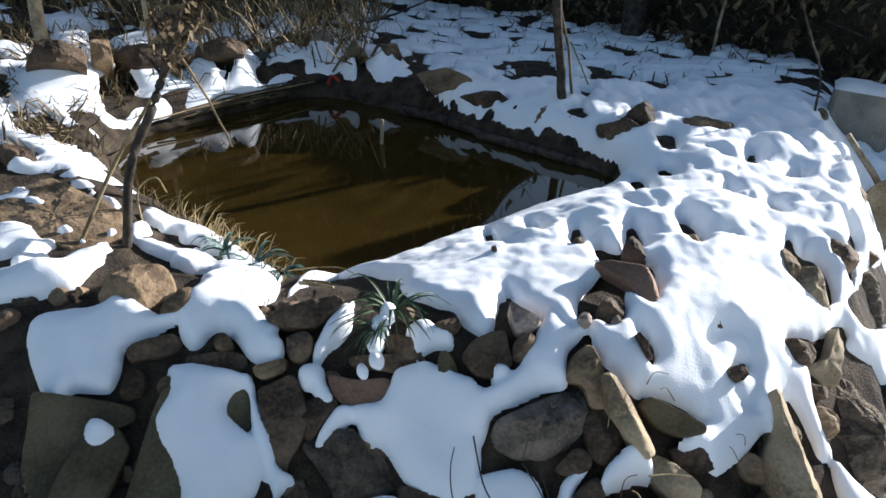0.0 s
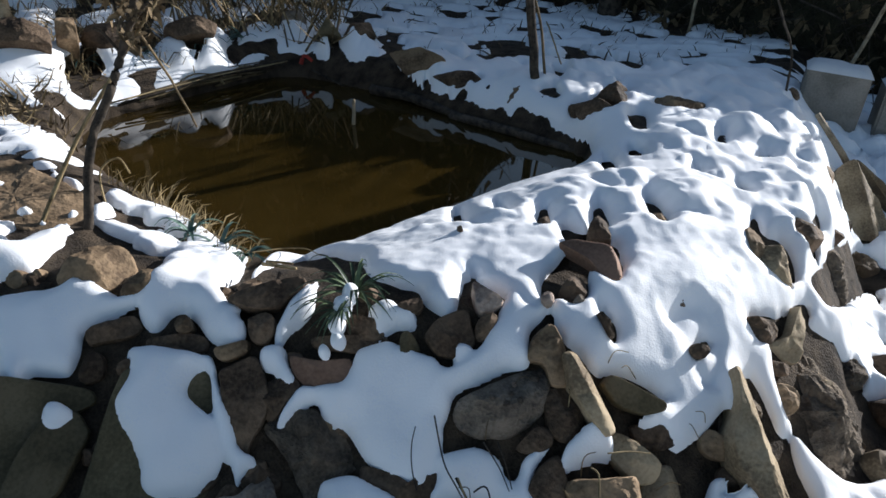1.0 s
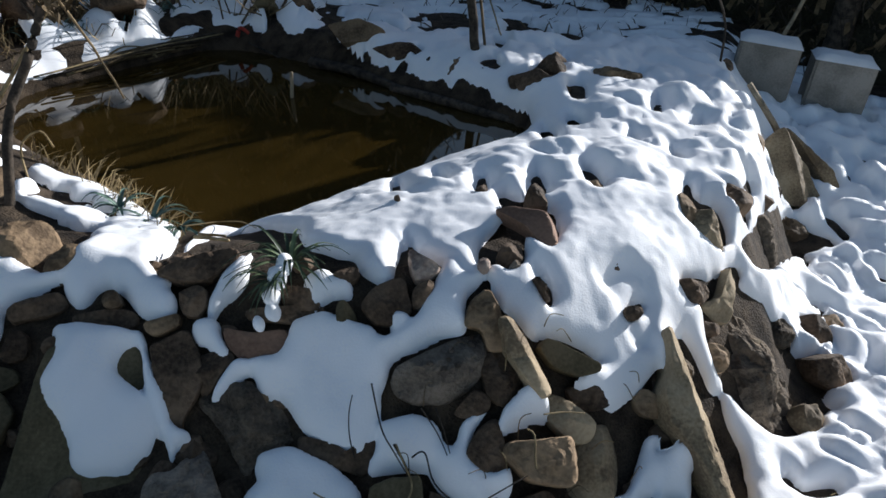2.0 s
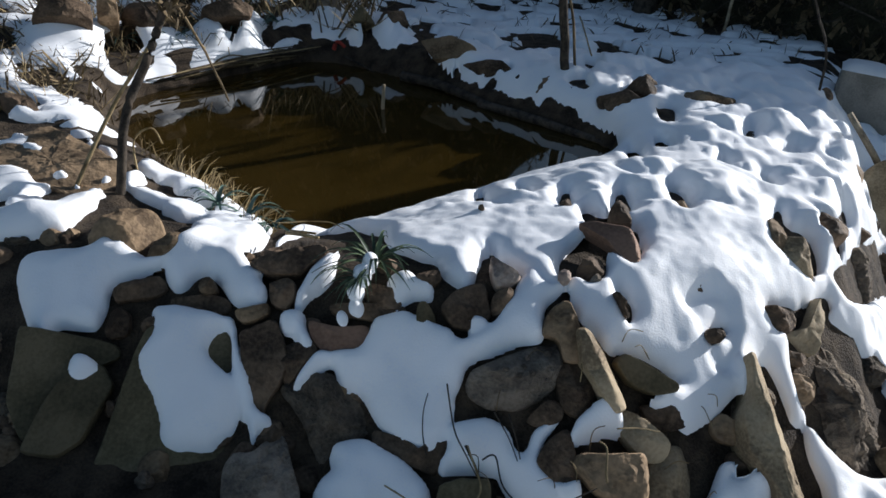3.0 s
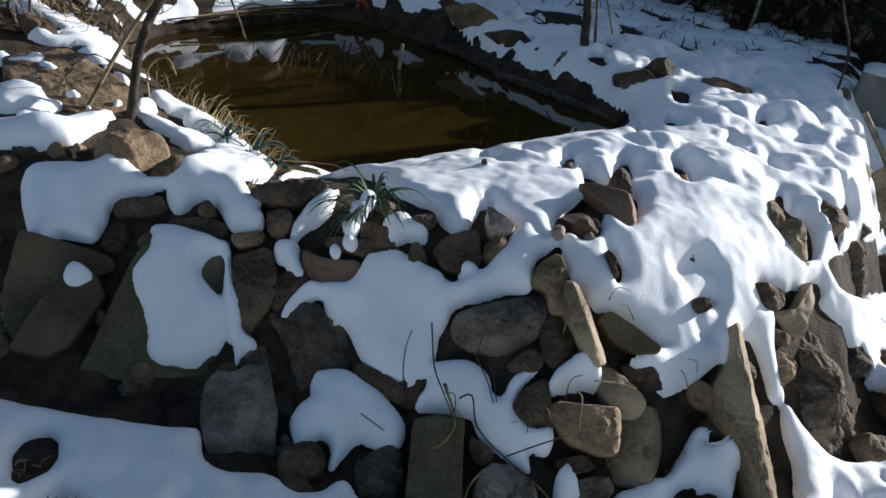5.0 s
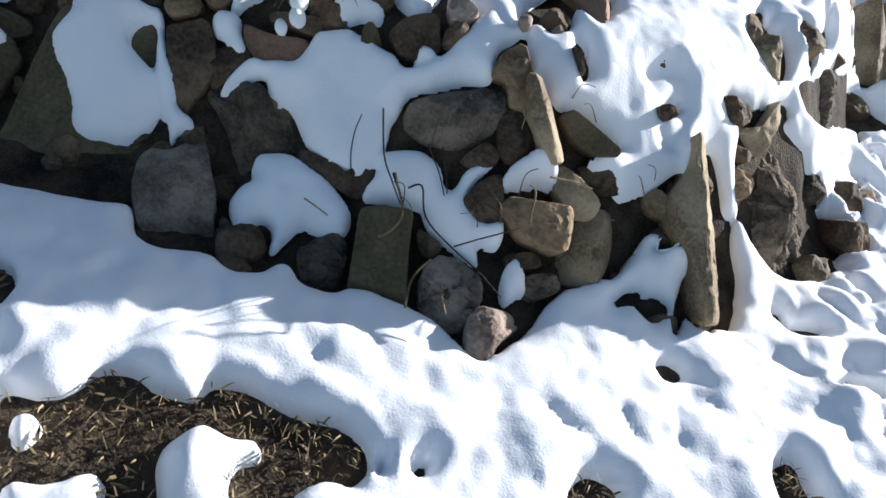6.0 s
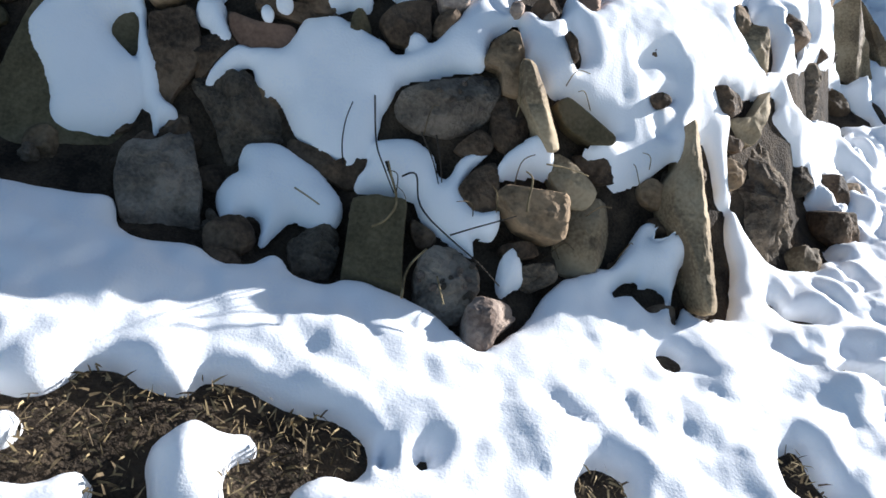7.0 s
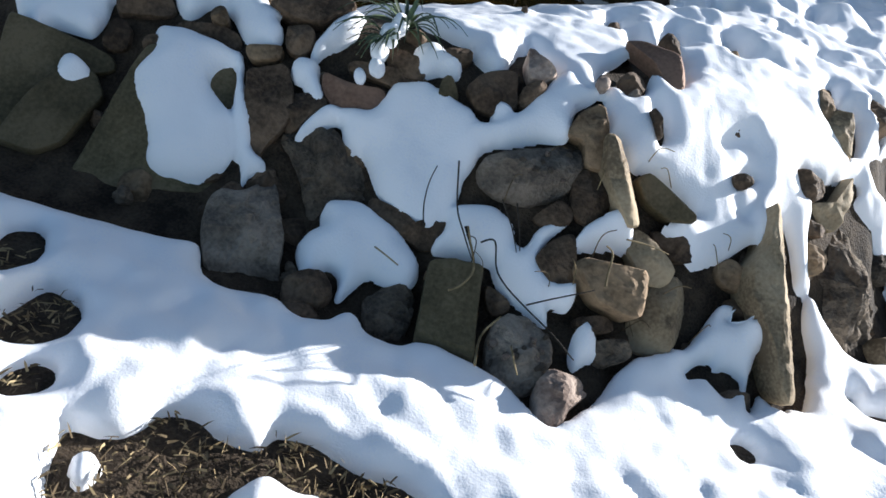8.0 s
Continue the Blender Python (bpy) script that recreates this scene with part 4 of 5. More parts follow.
snow_on([(-0.310, 1.307), (-0.284, 1.342), (-0.252, 1.374), (-0.209, 1.367), (-0.150, 1.372), (-0.126, 1.401), (-0.117, 1.433), (-0.091, 1.437), (-0.039, 1.450), (-0.012, 1.426), (0.038, 1.414), (0.075, 1.398), (0.092, 1.385), (0.139, 1.389), (0.187, 1.425), (0.234, 1.490), (0.268, 1.598), (0.293, 1.583), (0.313, 1.516), (0.365, 1.522), (0.307, 1.467), (0.292, 1.418), (0.299, 1.378), (0.249, 1.388), (0.185, 1.364), (0.110, 1.346), (0.102, 1.325), (0.091, 1.303), (0.083, 1.293), (0.087, 1.267), (0.065, 1.222), (0.032, 1.185), (-0.019, 1.204), (-0.083, 1.247), (-0.103, 1.269), (-0.133, 1.305), (-0.191, 1.316), (-0.209, 1.357), (-0.248, 1.335)])
snow_on([(-0.360, 1.448), (-0.334, 1.463), (-0.297, 1.461), (-0.293, 1.428), (-0.258, 1.378), (-0.279, 1.371), (-0.320, 1.418), (-0.343, 1.418)])
snow_on([(-0.326, 1.481), (-0.301, 1.544), (-0.269, 1.582), (-0.252, 1.630), (-0.244, 1.709), (-0.230, 1.554), (-0.252, 1.521), (-0.289, 1.501), (-0.308, 1.471)])
snow_on([(-0.230, 1.109), (-0.217, 1.153), (-0.185, 1.162), (-0.200, 1.209), (-0.141, 1.220), (-0.096, 1.211), (-0.065, 1.195), (-0.007, 1.167), (0.037, 1.136), (0.044, 1.096), (0.013, 1.068), (-0.056, 1.096), (-0.072, 1.088), (-0.084, 1.069), (-0.112, 1.008), (-0.115, 1.054), (-0.129, 1.081), (-0.162, 1.085), (-0.179, 1.033)])
snow_on([(0.049, 1.165), (0.076, 1.202), (0.077, 1.239), (0.118, 1.245), (0.175, 1.241), (0.217, 1.228), (0.231, 1.195), (0.255, 1.186), (0.269, 1.222), (0.302, 1.229), (0.344, 1.254), (0.321, 1.230), (0.293, 1.209), (0.282, 1.162), (0.320, 1.133), (0.341, 1.128), (0.374, 1.120), (0.372, 1.093), (0.323, 1.104), (0.321, 1.089), (0.338, 1.061), (0.302, 1.078), (0.252, 1.101), (0.205, 1.137), (0.194, 1.161), (0.149, 1.166), (0.111, 1.166)])
snow_on([(0.345, 1.193), (0.377, 1.243), (0.422, 1.259), (0.481, 1.254), (0.475, 1.225), (0.416, 1.216)])
snow_on([(0.385, 1.025), (0.395, 1.068), (0.426, 1.070), (0.453, 1.033), (0.419, 1.014), (0.400, 0.999)])
snow_on([(-0.113, 0.928), (-0.101, 0.974), (-0.069, 0.996), (-0.040, 0.965), (-0.051, 0.920), (-0.083, 0.905)])
snow_on([(-0.392, 3.559), (-0.193, 3.540), (0.115, 3.433), (0.615, 3.154), (1.077, 3.083), (1.380, 3.243), (2.082, 3.746), (2.146, 3.506), (1.683, 2.602), (1.583, 2.371), (1.472, 2.227), (1.300, 1.869), (1.234, 1.813), (1.256, 1.966), (1.232, 1.972), (1.185, 1.884), (1.067, 1.818), (1.061, 1.808), (1.138, 1.824), (1.095, 1.734), (0.988, 1.687), (0.922, 1.640), (0.950, 1.585), (0.990, 1.599), (0.989, 1.538), (1.005, 1.468), (1.028, 1.448), (0.979, 1.415), (0.955, 1.471), (0.904, 1.538), (0.815, 1.407), (0.812, 1.351), (0.818, 1.321), (0.804, 1.395), (0.777, 1.375), (0.714, 1.334), (0.638, 1.294), (0.620, 1.312), (0.518, 1.309), (0.540, 1.335), (0.629, 1.365), (0.651, 1.386), (0.563, 1.401), (0.492, 1.398), (0.455, 1.379), (0.417, 1.431), (0.387, 1.433), (0.366, 1.527), (0.316, 1.545), (0.293, 1.569), (0.252, 1.585), (0.205, 1.654), (0.159, 1.739), (0.138, 1.589), (0.116, 1.482), (0.077, 1.525), (0.044, 1.552), (0.034, 1.618), (-0.015, 1.634), (-0.065, 1.668), (-0.126, 1.745)])
snow_on([(-0.100, 1.524), (-0.061, 1.555), (-0.029, 1.552), (-0.016, 1.522), (0.033, 1.506), (0.019, 1.504), (0.028, 1.477), (-0.019, 1.486), (-0.043, 1.469), (-0.073, 1.459)])
snow_on([(0.115, 1.392), (0.117, 1.414), (0.120, 1.424), (0.145, 1.422), (0.171, 1.415), (0.138, 1.391)])
snow_on([(0.526, 1.054), (0.596, 1.098), (0.668, 1.143), (0.717, 1.223), (0.742, 1.258), (0.781, 1.242), (0.817, 1.217), (0.843, 1.207), (0.864, 1.128), (0.923, 1.119), (0.994, 1.138), (1.044, 1.290), (1.008, 1.402), (1.030, 1.440), (1.092, 1.411), (1.177, 1.377), (1.270, 1.405), (1.392, 1.481), (1.477, 1.598), (1.488, 1.732), (1.415, 1.756), (1.350, 1.786), (1.395, 1.910), (1.240, 1.803), (1.295, 1.863), (1.451, 2.019), (1.770, 2.341), (2.102, 2.561), (2.016, 1.892), (1.295, 0.877), (0.398, 0.671), (0.364, 0.840), (0.407, 0.884), (0.471, 0.965), (0.496, 1.018)])
snow_on([(1.144, 1.611), (1.167, 1.602), (1.234, 1.560), (1.200, 1.517), (1.158, 1.555)])
snow_off([(0.341, 1.514), (0.358, 1.648), (0.394, 1.709), (0.451, 1.753), (0.484, 1.692), (0.478, 1.616), (0.463, 1.562), (0.423, 1.529), (0.388, 1.550)])
snow_off([(0.452, 1.955), (0.491, 1.975), (0.573, 1.843), (0.613, 1.846), (0.591, 1.698), (0.551, 1.616), (0.514, 1.634), (0.482, 1.678)])
snow_off([(0.524, 1.874), (0.613, 2.159), (0.628, 2.052), (0.605, 1.920), (0.537, 1.838)])
snow_off([(0.781, 2.208), (0.816, 2.165), (0.818, 2.012), (0.752, 1.934)])
snow_off([(0.398, 2.052), (0.438, 2.148), (0.448, 2.039), (0.395, 1.908)])
snow_off([(0.727, 1.494), (0.771, 1.547), (0.807, 1.546), (0.783, 1.512), (0.739, 1.471)])
snow_off([(0.494, 1.560), (0.510, 1.545), (0.534, 1.495), (0.503, 1.432)])
snow_off([(1.015, 1.845), (1.019, 1.910), (1.128, 2.130), (1.106, 1.984), (1.185, 2.008), (1.197, 1.891), (1.110, 1.798), (1.052, 1.819)])
snow_off([(0.168, 1.713), (0.187, 1.686), (0.210, 1.519), (0.254, 1.585), (0.205, 1.495), (0.180, 1.501)])
snow_off([(0.471, 1.357), (0.506, 1.404), (0.560, 1.343), (0.649, 1.389), (0.641, 1.377), (0.567, 1.308), (0.504, 1.318)])
snow_off([(0.925, 1.638), (0.967, 1.677), (1.069, 1.716), (1.203, 1.839), (1.212, 1.799), (1.136, 1.691), (1.054, 1.602), (0.991, 1.608)])
snow_off([(0.744, 1.232), (0.795, 1.246), (0.835, 1.244), (0.782, 1.217)])
snow_off([(0.714, 1.101), (0.764, 1.158), (0.828, 1.136), (0.768, 1.065)])
snow_off([(0.653, 1.072), (0.692, 1.128), (0.757, 1.168), (0.722, 1.105)])
snow_off([(0.843, 1.209), (0.846, 1.171), (0.867, 1.151), (0.839, 1.079), (0.817, 1.054)])
snow_off([(1.127, 1.238), (1.161, 1.285), (1.170, 1.220), (1.236, 1.230), (1.289, 1.230), (1.250, 1.188), (1.171, 1.183)])
snow_off([(0.758, 0.961), (0.798, 0.987), (0.834, 0.952), (0.781, 0.915)])
snow_off([(1.239, 1.901), (1.320, 1.994), (1.547, 2.299), (1.875, 2.648), (1.967, 2.578), (1.930, 2.450), (1.780, 2.365), (1.450, 2.022), (1.294, 1.866)])
snow_off([(0.143, 2.232), (0.164, 2.381), (0.175, 2.081), (0.158, 2.062)])
snow_off([(0.294, 2.304), (0.322, 2.210), (0.309, 2.080), (0.285, 2.138)])
snow_off([(0.781, 2.834), (0.822, 2.722), (0.735, 2.357), (0.723, 2.472)])
snow_off([(1.292, 2.909), (1.352, 3.004), (1.316, 2.853), (1.271, 2.804)])
snow_off([(1.336, 2.670), (1.455, 2.752), (1.442, 2.683), (1.363, 2.644)])
snow_off([(1.166, 2.386), (1.199, 2.330), (1.171, 2.261), (1.144, 2.266)])
snow_off([(1.373, 2.205), (1.477, 2.338), (1.420, 2.192), (1.359, 2.129)])
snow_off([(0.710, 3.257), (0.814, 3.312), (0.983, 3.272), (0.933, 3.151), (0.792, 3.107), (0.712, 3.170)])
snow_off([(0.931, 3.542), (0.949, 3.403), (1.111, 3.676), (1.032, 3.418), (0.924, 3.377)])
snow_off([(1.104, 3.266), (1.173, 3.206), (1.406, 3.424), (1.378, 3.316), (1.198, 3.168)])
snow_off([(0.337, 3.424), (0.372, 3.437), (0.438, 3.415), (0.441, 3.384), (0.388, 3.375), (0.353, 3.405)])
snow_off([(0.468, 3.388), (0.515, 3.384), (0.525, 3.327), (0.622, 3.247), (0.626, 3.206), (0.508, 3.261), (0.480, 3.324)])
snow_off([(0.182, 3.661), (0.254, 3.674), (0.267, 3.616), (0.210, 3.612)])
snow_off([(1.170, 4.178), (1.274, 4.318), (1.242, 3.999), (1.178, 3.942)])
snow_off([(0.942, 3.103), (1.062, 3.208), (0.993, 2.904), (0.938, 2.928)])
snow_off([(0.880, 2.806), (0.933, 2.791), (0.916, 2.639), (0.867, 2.661)])
snow_off([(1.341, 2.670), (1.433, 2.694), (1.415, 2.640), (1.344, 2.620)])
snow_off([(1.027, 2.461), (1.077, 2.515), (1.065, 2.431), (1.028, 2.412)])
snow_off([(1.257, 2.834), (1.327, 2.960), (1.289, 2.806), (1.240, 2.739)])
dent([(0.651, 1.572), (0.704, 1.623), (0.779, 1.655), (0.843, 1.593), (0.814, 1.411), (0.809, 1.393), (0.738, 1.408), (0.712, 1.458), (0.699, 1.500), (0.661, 1.534)])


DEPTH = np.minimum(DEPTH, shore - 0.02 - smooth((GY - 2.85) / 0.3) * smooth((GX + 1.2) / 0.4) * (0.02 + 0.045 * smooth((0.2 - GX) / 0.4))) + 0.005 * wave(GX, GY, 0.055, 2)

# snow lies on the earth and over the stones beneath it
HIGH = EARTH.copy()
from mathutils.bvhtree import BVHTree
points, polys = [], []
for ob in ROCKS:
    base = len(points)
    points += [ob.matrix_world @ v.co for v in ob.data.vertices]
    polys += [[base + i for i in p.vertices] for p in ob.data.polygons]
tree = BVHTree.FromPolygons(points, polys)
for j, i in zip(*np.nonzero((DEPTH > -0.05) & (GX > -2.9) & (GX < 2.6) & (GY < 6.0))):
    spot = tree.ray_cast(Vector((GX[j, i], GY[j, i], 2.0)), Vector((0, 0, -1)))[0]
    if spot is not None and spot.z > HIGH[j, i]:
        HIGH[j, i] = spot.z


def blur(a, turns):
    for _ in range(turns):
        a = np.pad(a, 1, mode="edge")
        a = (a[:-2, 1:-1] + a[2:, 1:-1] + a[1:-1, :-2] + a[1:-1, 2:] + 2 * a[1:-1, 1:-1]) / 6
    return a


stand = HIGH - EARTH
bare = ((stand > 0.035) & (GX > 1.12) & (GY < 3.3)) | ((stand > 0.045) & (GX > 0.5) & (GY < foot + 0.17))
DEPTH = np.where(bare, np.minimum(DEPTH, -0.004), DEPTH)
HIGH = np.where(bare, EARTH, np.where(GY > 2.6, np.minimum(HIGH, EARTH + 0.16), HIGH))
DEPTH = DEPTH - smooth((GX - 0.95) / 0.25) * smooth((foot + 0.15 - GY) / 0.08) * smooth((GY + 0.3) / 0.5) * smooth((4.0 - GX) / 1.0) * 0.22 * np.clip(wave(GX, GY, 0.11, 8) - 0.14, 0, 1)
DEPTH = DEPTH - smooth((-0.5 - GX) / 0.1) * smooth((GY - 1.75) / 0.1) * smooth((2.9 - GY) / 0.3) * 0.09 * np.clip(wave(GX, GY, 0.075, 9) + 0.1, 0, 1)
DEPTH = blur(DEPTH, 1)
soft = blur(np.maximum(blur(HIGH, 60), HIGH - 0.028), 10)
c = np.clip(DEPTH / 0.055, 0, 1)
body = 0.042 * np.sqrt(1 - (1 - c) ** 2)
open_bank = smooth((GY - crest + 0.06) / 0.3) * smooth((GX + 0.2) / 0.5)
near_shore = smooth((shore - 0.05) / 0.45)
near_ridge = smooth((2.1 - GY) / 0.35) * smooth((1.25 - GX) / 0.2)
pillow = near_shore * open_bank * (1 - 0.85 * near_ridge) * (0.085 * np.abs(wave(GX, GY * 0.8, 0.23, 21)) ** 0.8 * (0.65 + 0.6 * wave(GX, GY, 0.5, 22)) + 0.022 * np.abs(wave(GX * 1.2, GY, 0.10, 24))) + 0.014 * np.abs(wave(GX, GY, 0.2, 23)) * (1 - open_bank) + 0.005 * wave(GX, GY, 0.09, 25) + 0.085 * np.abs(wave(GX, GY, 0.14, 26)) * smooth((GX - 1.05) / 0.3) * (1 - open_bank)
grain = 0.0025 * wave(GX, GY, 0.03, 27) + smooth((foot - GY) / 0.15) * (0.03 * np.abs(wave(GX, GY, 0.15, 28)) + 0.006 * wave(GX, GY, 0.06, 29))
SNOWZ = soft + body + c * (pillow + grain - HOLLOW) * smooth((GY + 0.3) / 0.5) * smooth((4.0 - GX) / 1.0) - 0.012 * (DEPTH <= 0)
SNOWZ = np.where(DEPTH > 0, SNOWZ, soft - 0.004)
dy, dx = np.gradient(DEPTH, ys, xs)
steep = np.maximum(dx * dx + dy * dy, 0.15)
slide = np.where((DEPTH < 0) & (DEPTH > -0.06), -DEPTH / steep, 0)
reach = np.minimum(np.gradient(xs)[None, :], np.gradient(ys)[:, None]) * 1.45
SX, SY = GX + np.clip(slide * dx, -reach, reach), GY + np.clip(slide * dy, -reach, reach)
on = DEPTH > 0
cell = on[:-1, :-1] | on[:-1, 1:] | on[1:, 1:] | on[1:, :-1]
idx = np.arange(GX.size).reshape(GX.shape)
quads = np.stack([idx[:-1, :-1], idx[:-1, 1:], idx[1:, 1:], idx[1:, :-1]], axis=-1)[cell]
used, flat = np.unique(quads, return_inverse=True)
cover = mesh("snow", np.stack([SX, SY, SNOWZ], axis=-1).reshape(-1, 3)[used], flat.reshape(-1, 4).tolist(), SNOW)
tagged(cover, "melting white snow lying in rounded patches over stones and ground", "snow", kind="stuff")


# ---- background thicket ----
def tube(points, radius, sides=6, taper=0.7):
    pts = [Vector(p) for p in points]
    verts, faces = [], []
    for k, p in enumerate(pts):
        way = (pts[min(k + 1, len(pts) - 1)] - pts[max(k - 1, 0)]).normalized()
        side = way.cross(Vector((0.3, 0.2, 1)) if abs(way.z) < 0.9 else Vector((1, 0, 0))).normalized()
        up = side.cross(way)
        r = radius * (1 + (taper - 1) * k / (len(pts) - 1))
        verts += [p + (side * math.cos(a * 2 * math.pi / sides) + up * math.sin(a * 2 * math.pi / sides)) * r for a in range(sides)]
        if k:
            b = (k - 1) * sides
            faces += [(b + i, b + (i + 1) % sides, b + sides + (i + 1) % sides, b + sides + i) for i in range(sides)]
    faces += [tuple(reversed(range(sides))), tuple((len(pts) - 1) * sides + i for i in range(sides))]
    return verts, faces


def curved(points, n=10, jitter=0.0):
    """A smooth line through the points."""
    p = [Vector(points[0])] + [Vector(q) for q in points] + [Vector(points[-1])]
    line = []
    for i in range(len(p) - 3):
        for k in range(n):
            t = k / n
            a, b, c, d = p[i:i + 4]
            line.append(0.5 * ((2 * b) + (c - a) * t + (2 * a - 5 * b + 4 * c - d) * t * t + (3 * b - a - 3 * c + d) * t ** 3))
    line.append(p[-1])
    return [q + Vector([jitter * noise.noise(q * 9 + Vector((i * 5, 0, 0))) for i in range(3)]) for q in line]


def part(name, data, mat, parent=None, label=""):
    ob = mesh(name, *data, mat)
    if parent:
        ob.parent = parent
    return tagged(ob, label) if label else ob


def twig(name, points, radius, mat, label, n=5):
    ob = part(name, tube(curved(points, n, 0.004), radius, 5), mat)
    return tagged(ob, label, "twig", "twigs")


def earth(x, y):
    return float(EARTH[min(np.searchsorted(ys, y), len(ys) - 1), min(np.searchsorted(xs, x), len(xs) - 1)])


def blades(name, spots, mat, label, wide=0.004, category="grass"):
    """Many thin bent blades as one mesh: (foot, tip, sag) each."""
    verts, faces = [], []
    for foot_at, tip_at, sag in spots:
        a, c = Vector(foot_at), Vector(tip_at)
        b = a.lerp(c, 0.55) + Vector((0, 0, sag))
        side = (c - a).cross(Vector((rng.uniform(-1, 1), rng.uniform(-1, 1), 0.4))).normalized() * wide * rng.uniform(0.6, 1.3)
        k = len(verts)
        verts += [a - side, a + side, b + side * 0.8, b - side * 0.8, c]
        faces += [(k, k + 1, k + 2, k + 3), (k + 3, k + 2, k + 4)]
    return tagged(mesh(name, verts, faces, mat, False), label, category, kind="stuff")


HEDGE_LINE = [(6.0, 1.6), (4.4, 3.0), (2.95, 4.75), (2.35, 5.6), (1.5, 6.5), (0.5, 7.1), (-0.6, 7.2), (-1.6, 6.3), (-3.2, 5.4), (-6.0, 4.2)]
hedge_path = curved([(x, y, 0) for x, y in HEDGE_LINE], 24)


def hedge_height(x):
    return 0.95 + 1.7 * float(smooth(np.array((1.6 - x) / 2.0))) - 0.8 * float(smooth(np.array((x - 3.3) / 0.6)))


# backdrop sheet behind the shoots, coloured as the thicket's shaded depth
verts, faces = [], []
rows = 14
for i, p in enumerate(hedge_path):
    tall = hedge_height(p.x)
    for k in range(rows):
        z = earth(p.x, p.y) - 0.1 + (tall + 0.1) * k / (rows - 1)
        q = Vector((p.x, p.y, z))
        n = noise.noise(q * 1.7) * 0.35 + noise.noise(q * 6) * 0.14
        verts.append(q + Vector((0.3, 0.5, 0)) * (n + 0.2 * k / rows) + Vector((0, 0, noise.noise(q * 3) * 0.1 if k else 0)))
        if i and k:
            a = (i - 1) * rows + k - 1
            faces.append((a, a + rows, a + rows + 1, a + 1))
hedge = mesh("hedge", verts, faces, HEDGE_SHADE)
tagged(hedge, "dark backdrop sheet of the bramble thicket, its shade put into the colour", "hedge", kind="structure")

spots, leaves = [], []
for _ in range(5200):
    p = rng.choice(hedge_path) + Vector((rng.uniform(-0.2, 0.2), rng.uniform(-0.25, 0.1), 0))
    z = earth(p.x, p.y) + rng.random() ** 1.3 * hedge_height(p.x)
    away = Vector((rng.uniform(-0.25, 0.25), rng.uniform(-0.28, 0.05), rng.uniform(-0.1, 0.35)))
    (spots if rng.random() < 0.55 else leaves).append(((p.x, p.y, z), tuple(Vector((p.x, p.y, z)) + away * rng.uniform(0.5, 1.4)), rng.uniform(-0.03, 0.05)))
blades("brambles", spots, BARK, "bare dark bramble shoots of the thicket", 0.005, "brambles")
blades("dead_leaves", [(a, tuple(Vector(a).lerp(Vector(b), 0.35)), s) for a, b, s in leaves], LITTER, "withered brown leaves hanging in the thicket", 0.022, "leaves")

# dry stalks and brambles on the wild bank beside and behind the pond
spots = []
for _ in range(3400):
    x, y = rng.uniform(-4.2, -0.5), rng.uniform(4.3, 6.6)
    if y < 4.5 - 0.25 * (x + 1.0):
        continue
    z = earth(x, y)
    spots.append(((x, y, z), (x + rng.uniform(-0.22, 0.22), y + rng.uniform(-0.2, 0.1), z + rng.uniform(0.08, 0.36)), rng.uniform(-0.04, 0.06)))
blades("dry_stalks", spots[::2], LITTER, "tangled brown dry stalks behind the pond", 0.006, "dry plants")
blades("dry_reeds", spots[1::2], STRAW, "pale withered reeds behind the pond", 0.005, "dry plants")
spots = []
for _ in range(2600):
    x, y = rng.uniform(-2.9, -1.2), rng.uniform(2.7, 4.7)
    if inside_distance(POND, np.array([x]), np.array([y]))[0] > -0.03 or wave(np.array([x]), np.array([y]), 0.3, 5)[0] > 0.3:
        continue
    z = earth(x, y)
    spots.append(((x, y, z), (x + rng.uniform(-0.12, 0.12), y + rng.uniform(-0.14, 0.06), z + rng.uniform(0.02, 0.12)), rng.uniform(-0.03, 0.05)))
blades("dead_weeds", spots[::2], LITTER, "tangled brown dead weeds on the pond bank", 0.005)
blades("dry_grass", spots[1::2], STRAW, "withered straw-coloured grass on the pond bank", 0.0035)
spots = []
for _ in range(700):
    x, y = rng.uniform(-1.25, -0.5), rng.uniform(1.9, 2.55)
    out = -inside_distance(POND, np.array([x]), np.array([y]))[0]
    if not 0.0 < out < 0.14:
        continue
    z = earth(x, y)
    spots.append(((x, y, z), (x + rng.uniform(-0.07, 0.09), y + rng.uniform(-0.03, 0.10), z + rng.uniform(0.01, 0.10)), rng.uniform(0, 0.04)))
blades("shore_grass", spots, STRAW, "short dry grass hanging over the near shore", 0.0025)
spots = []
for _ in range(900):
    x, y = rng.uniform(-0.9, 2.4), rng.uniform(4.3, 6.9)
    if wave(np.array([x * 0.55]), np.array([y]), 0.16, 11)[0] < 0.1:
        continue
    z = earth(x, y)
    spots.append(((x, y, z), (x + rng.uniform(-0.09, 0.09), y + rng.uniform(-0.06, 0.06), z + rng.uniform(0.03, 0.10)), 0.01))
blades("field_tufts", spots, LITTER, "dark grass tufts poking through the thin snow of the field", 0.005)

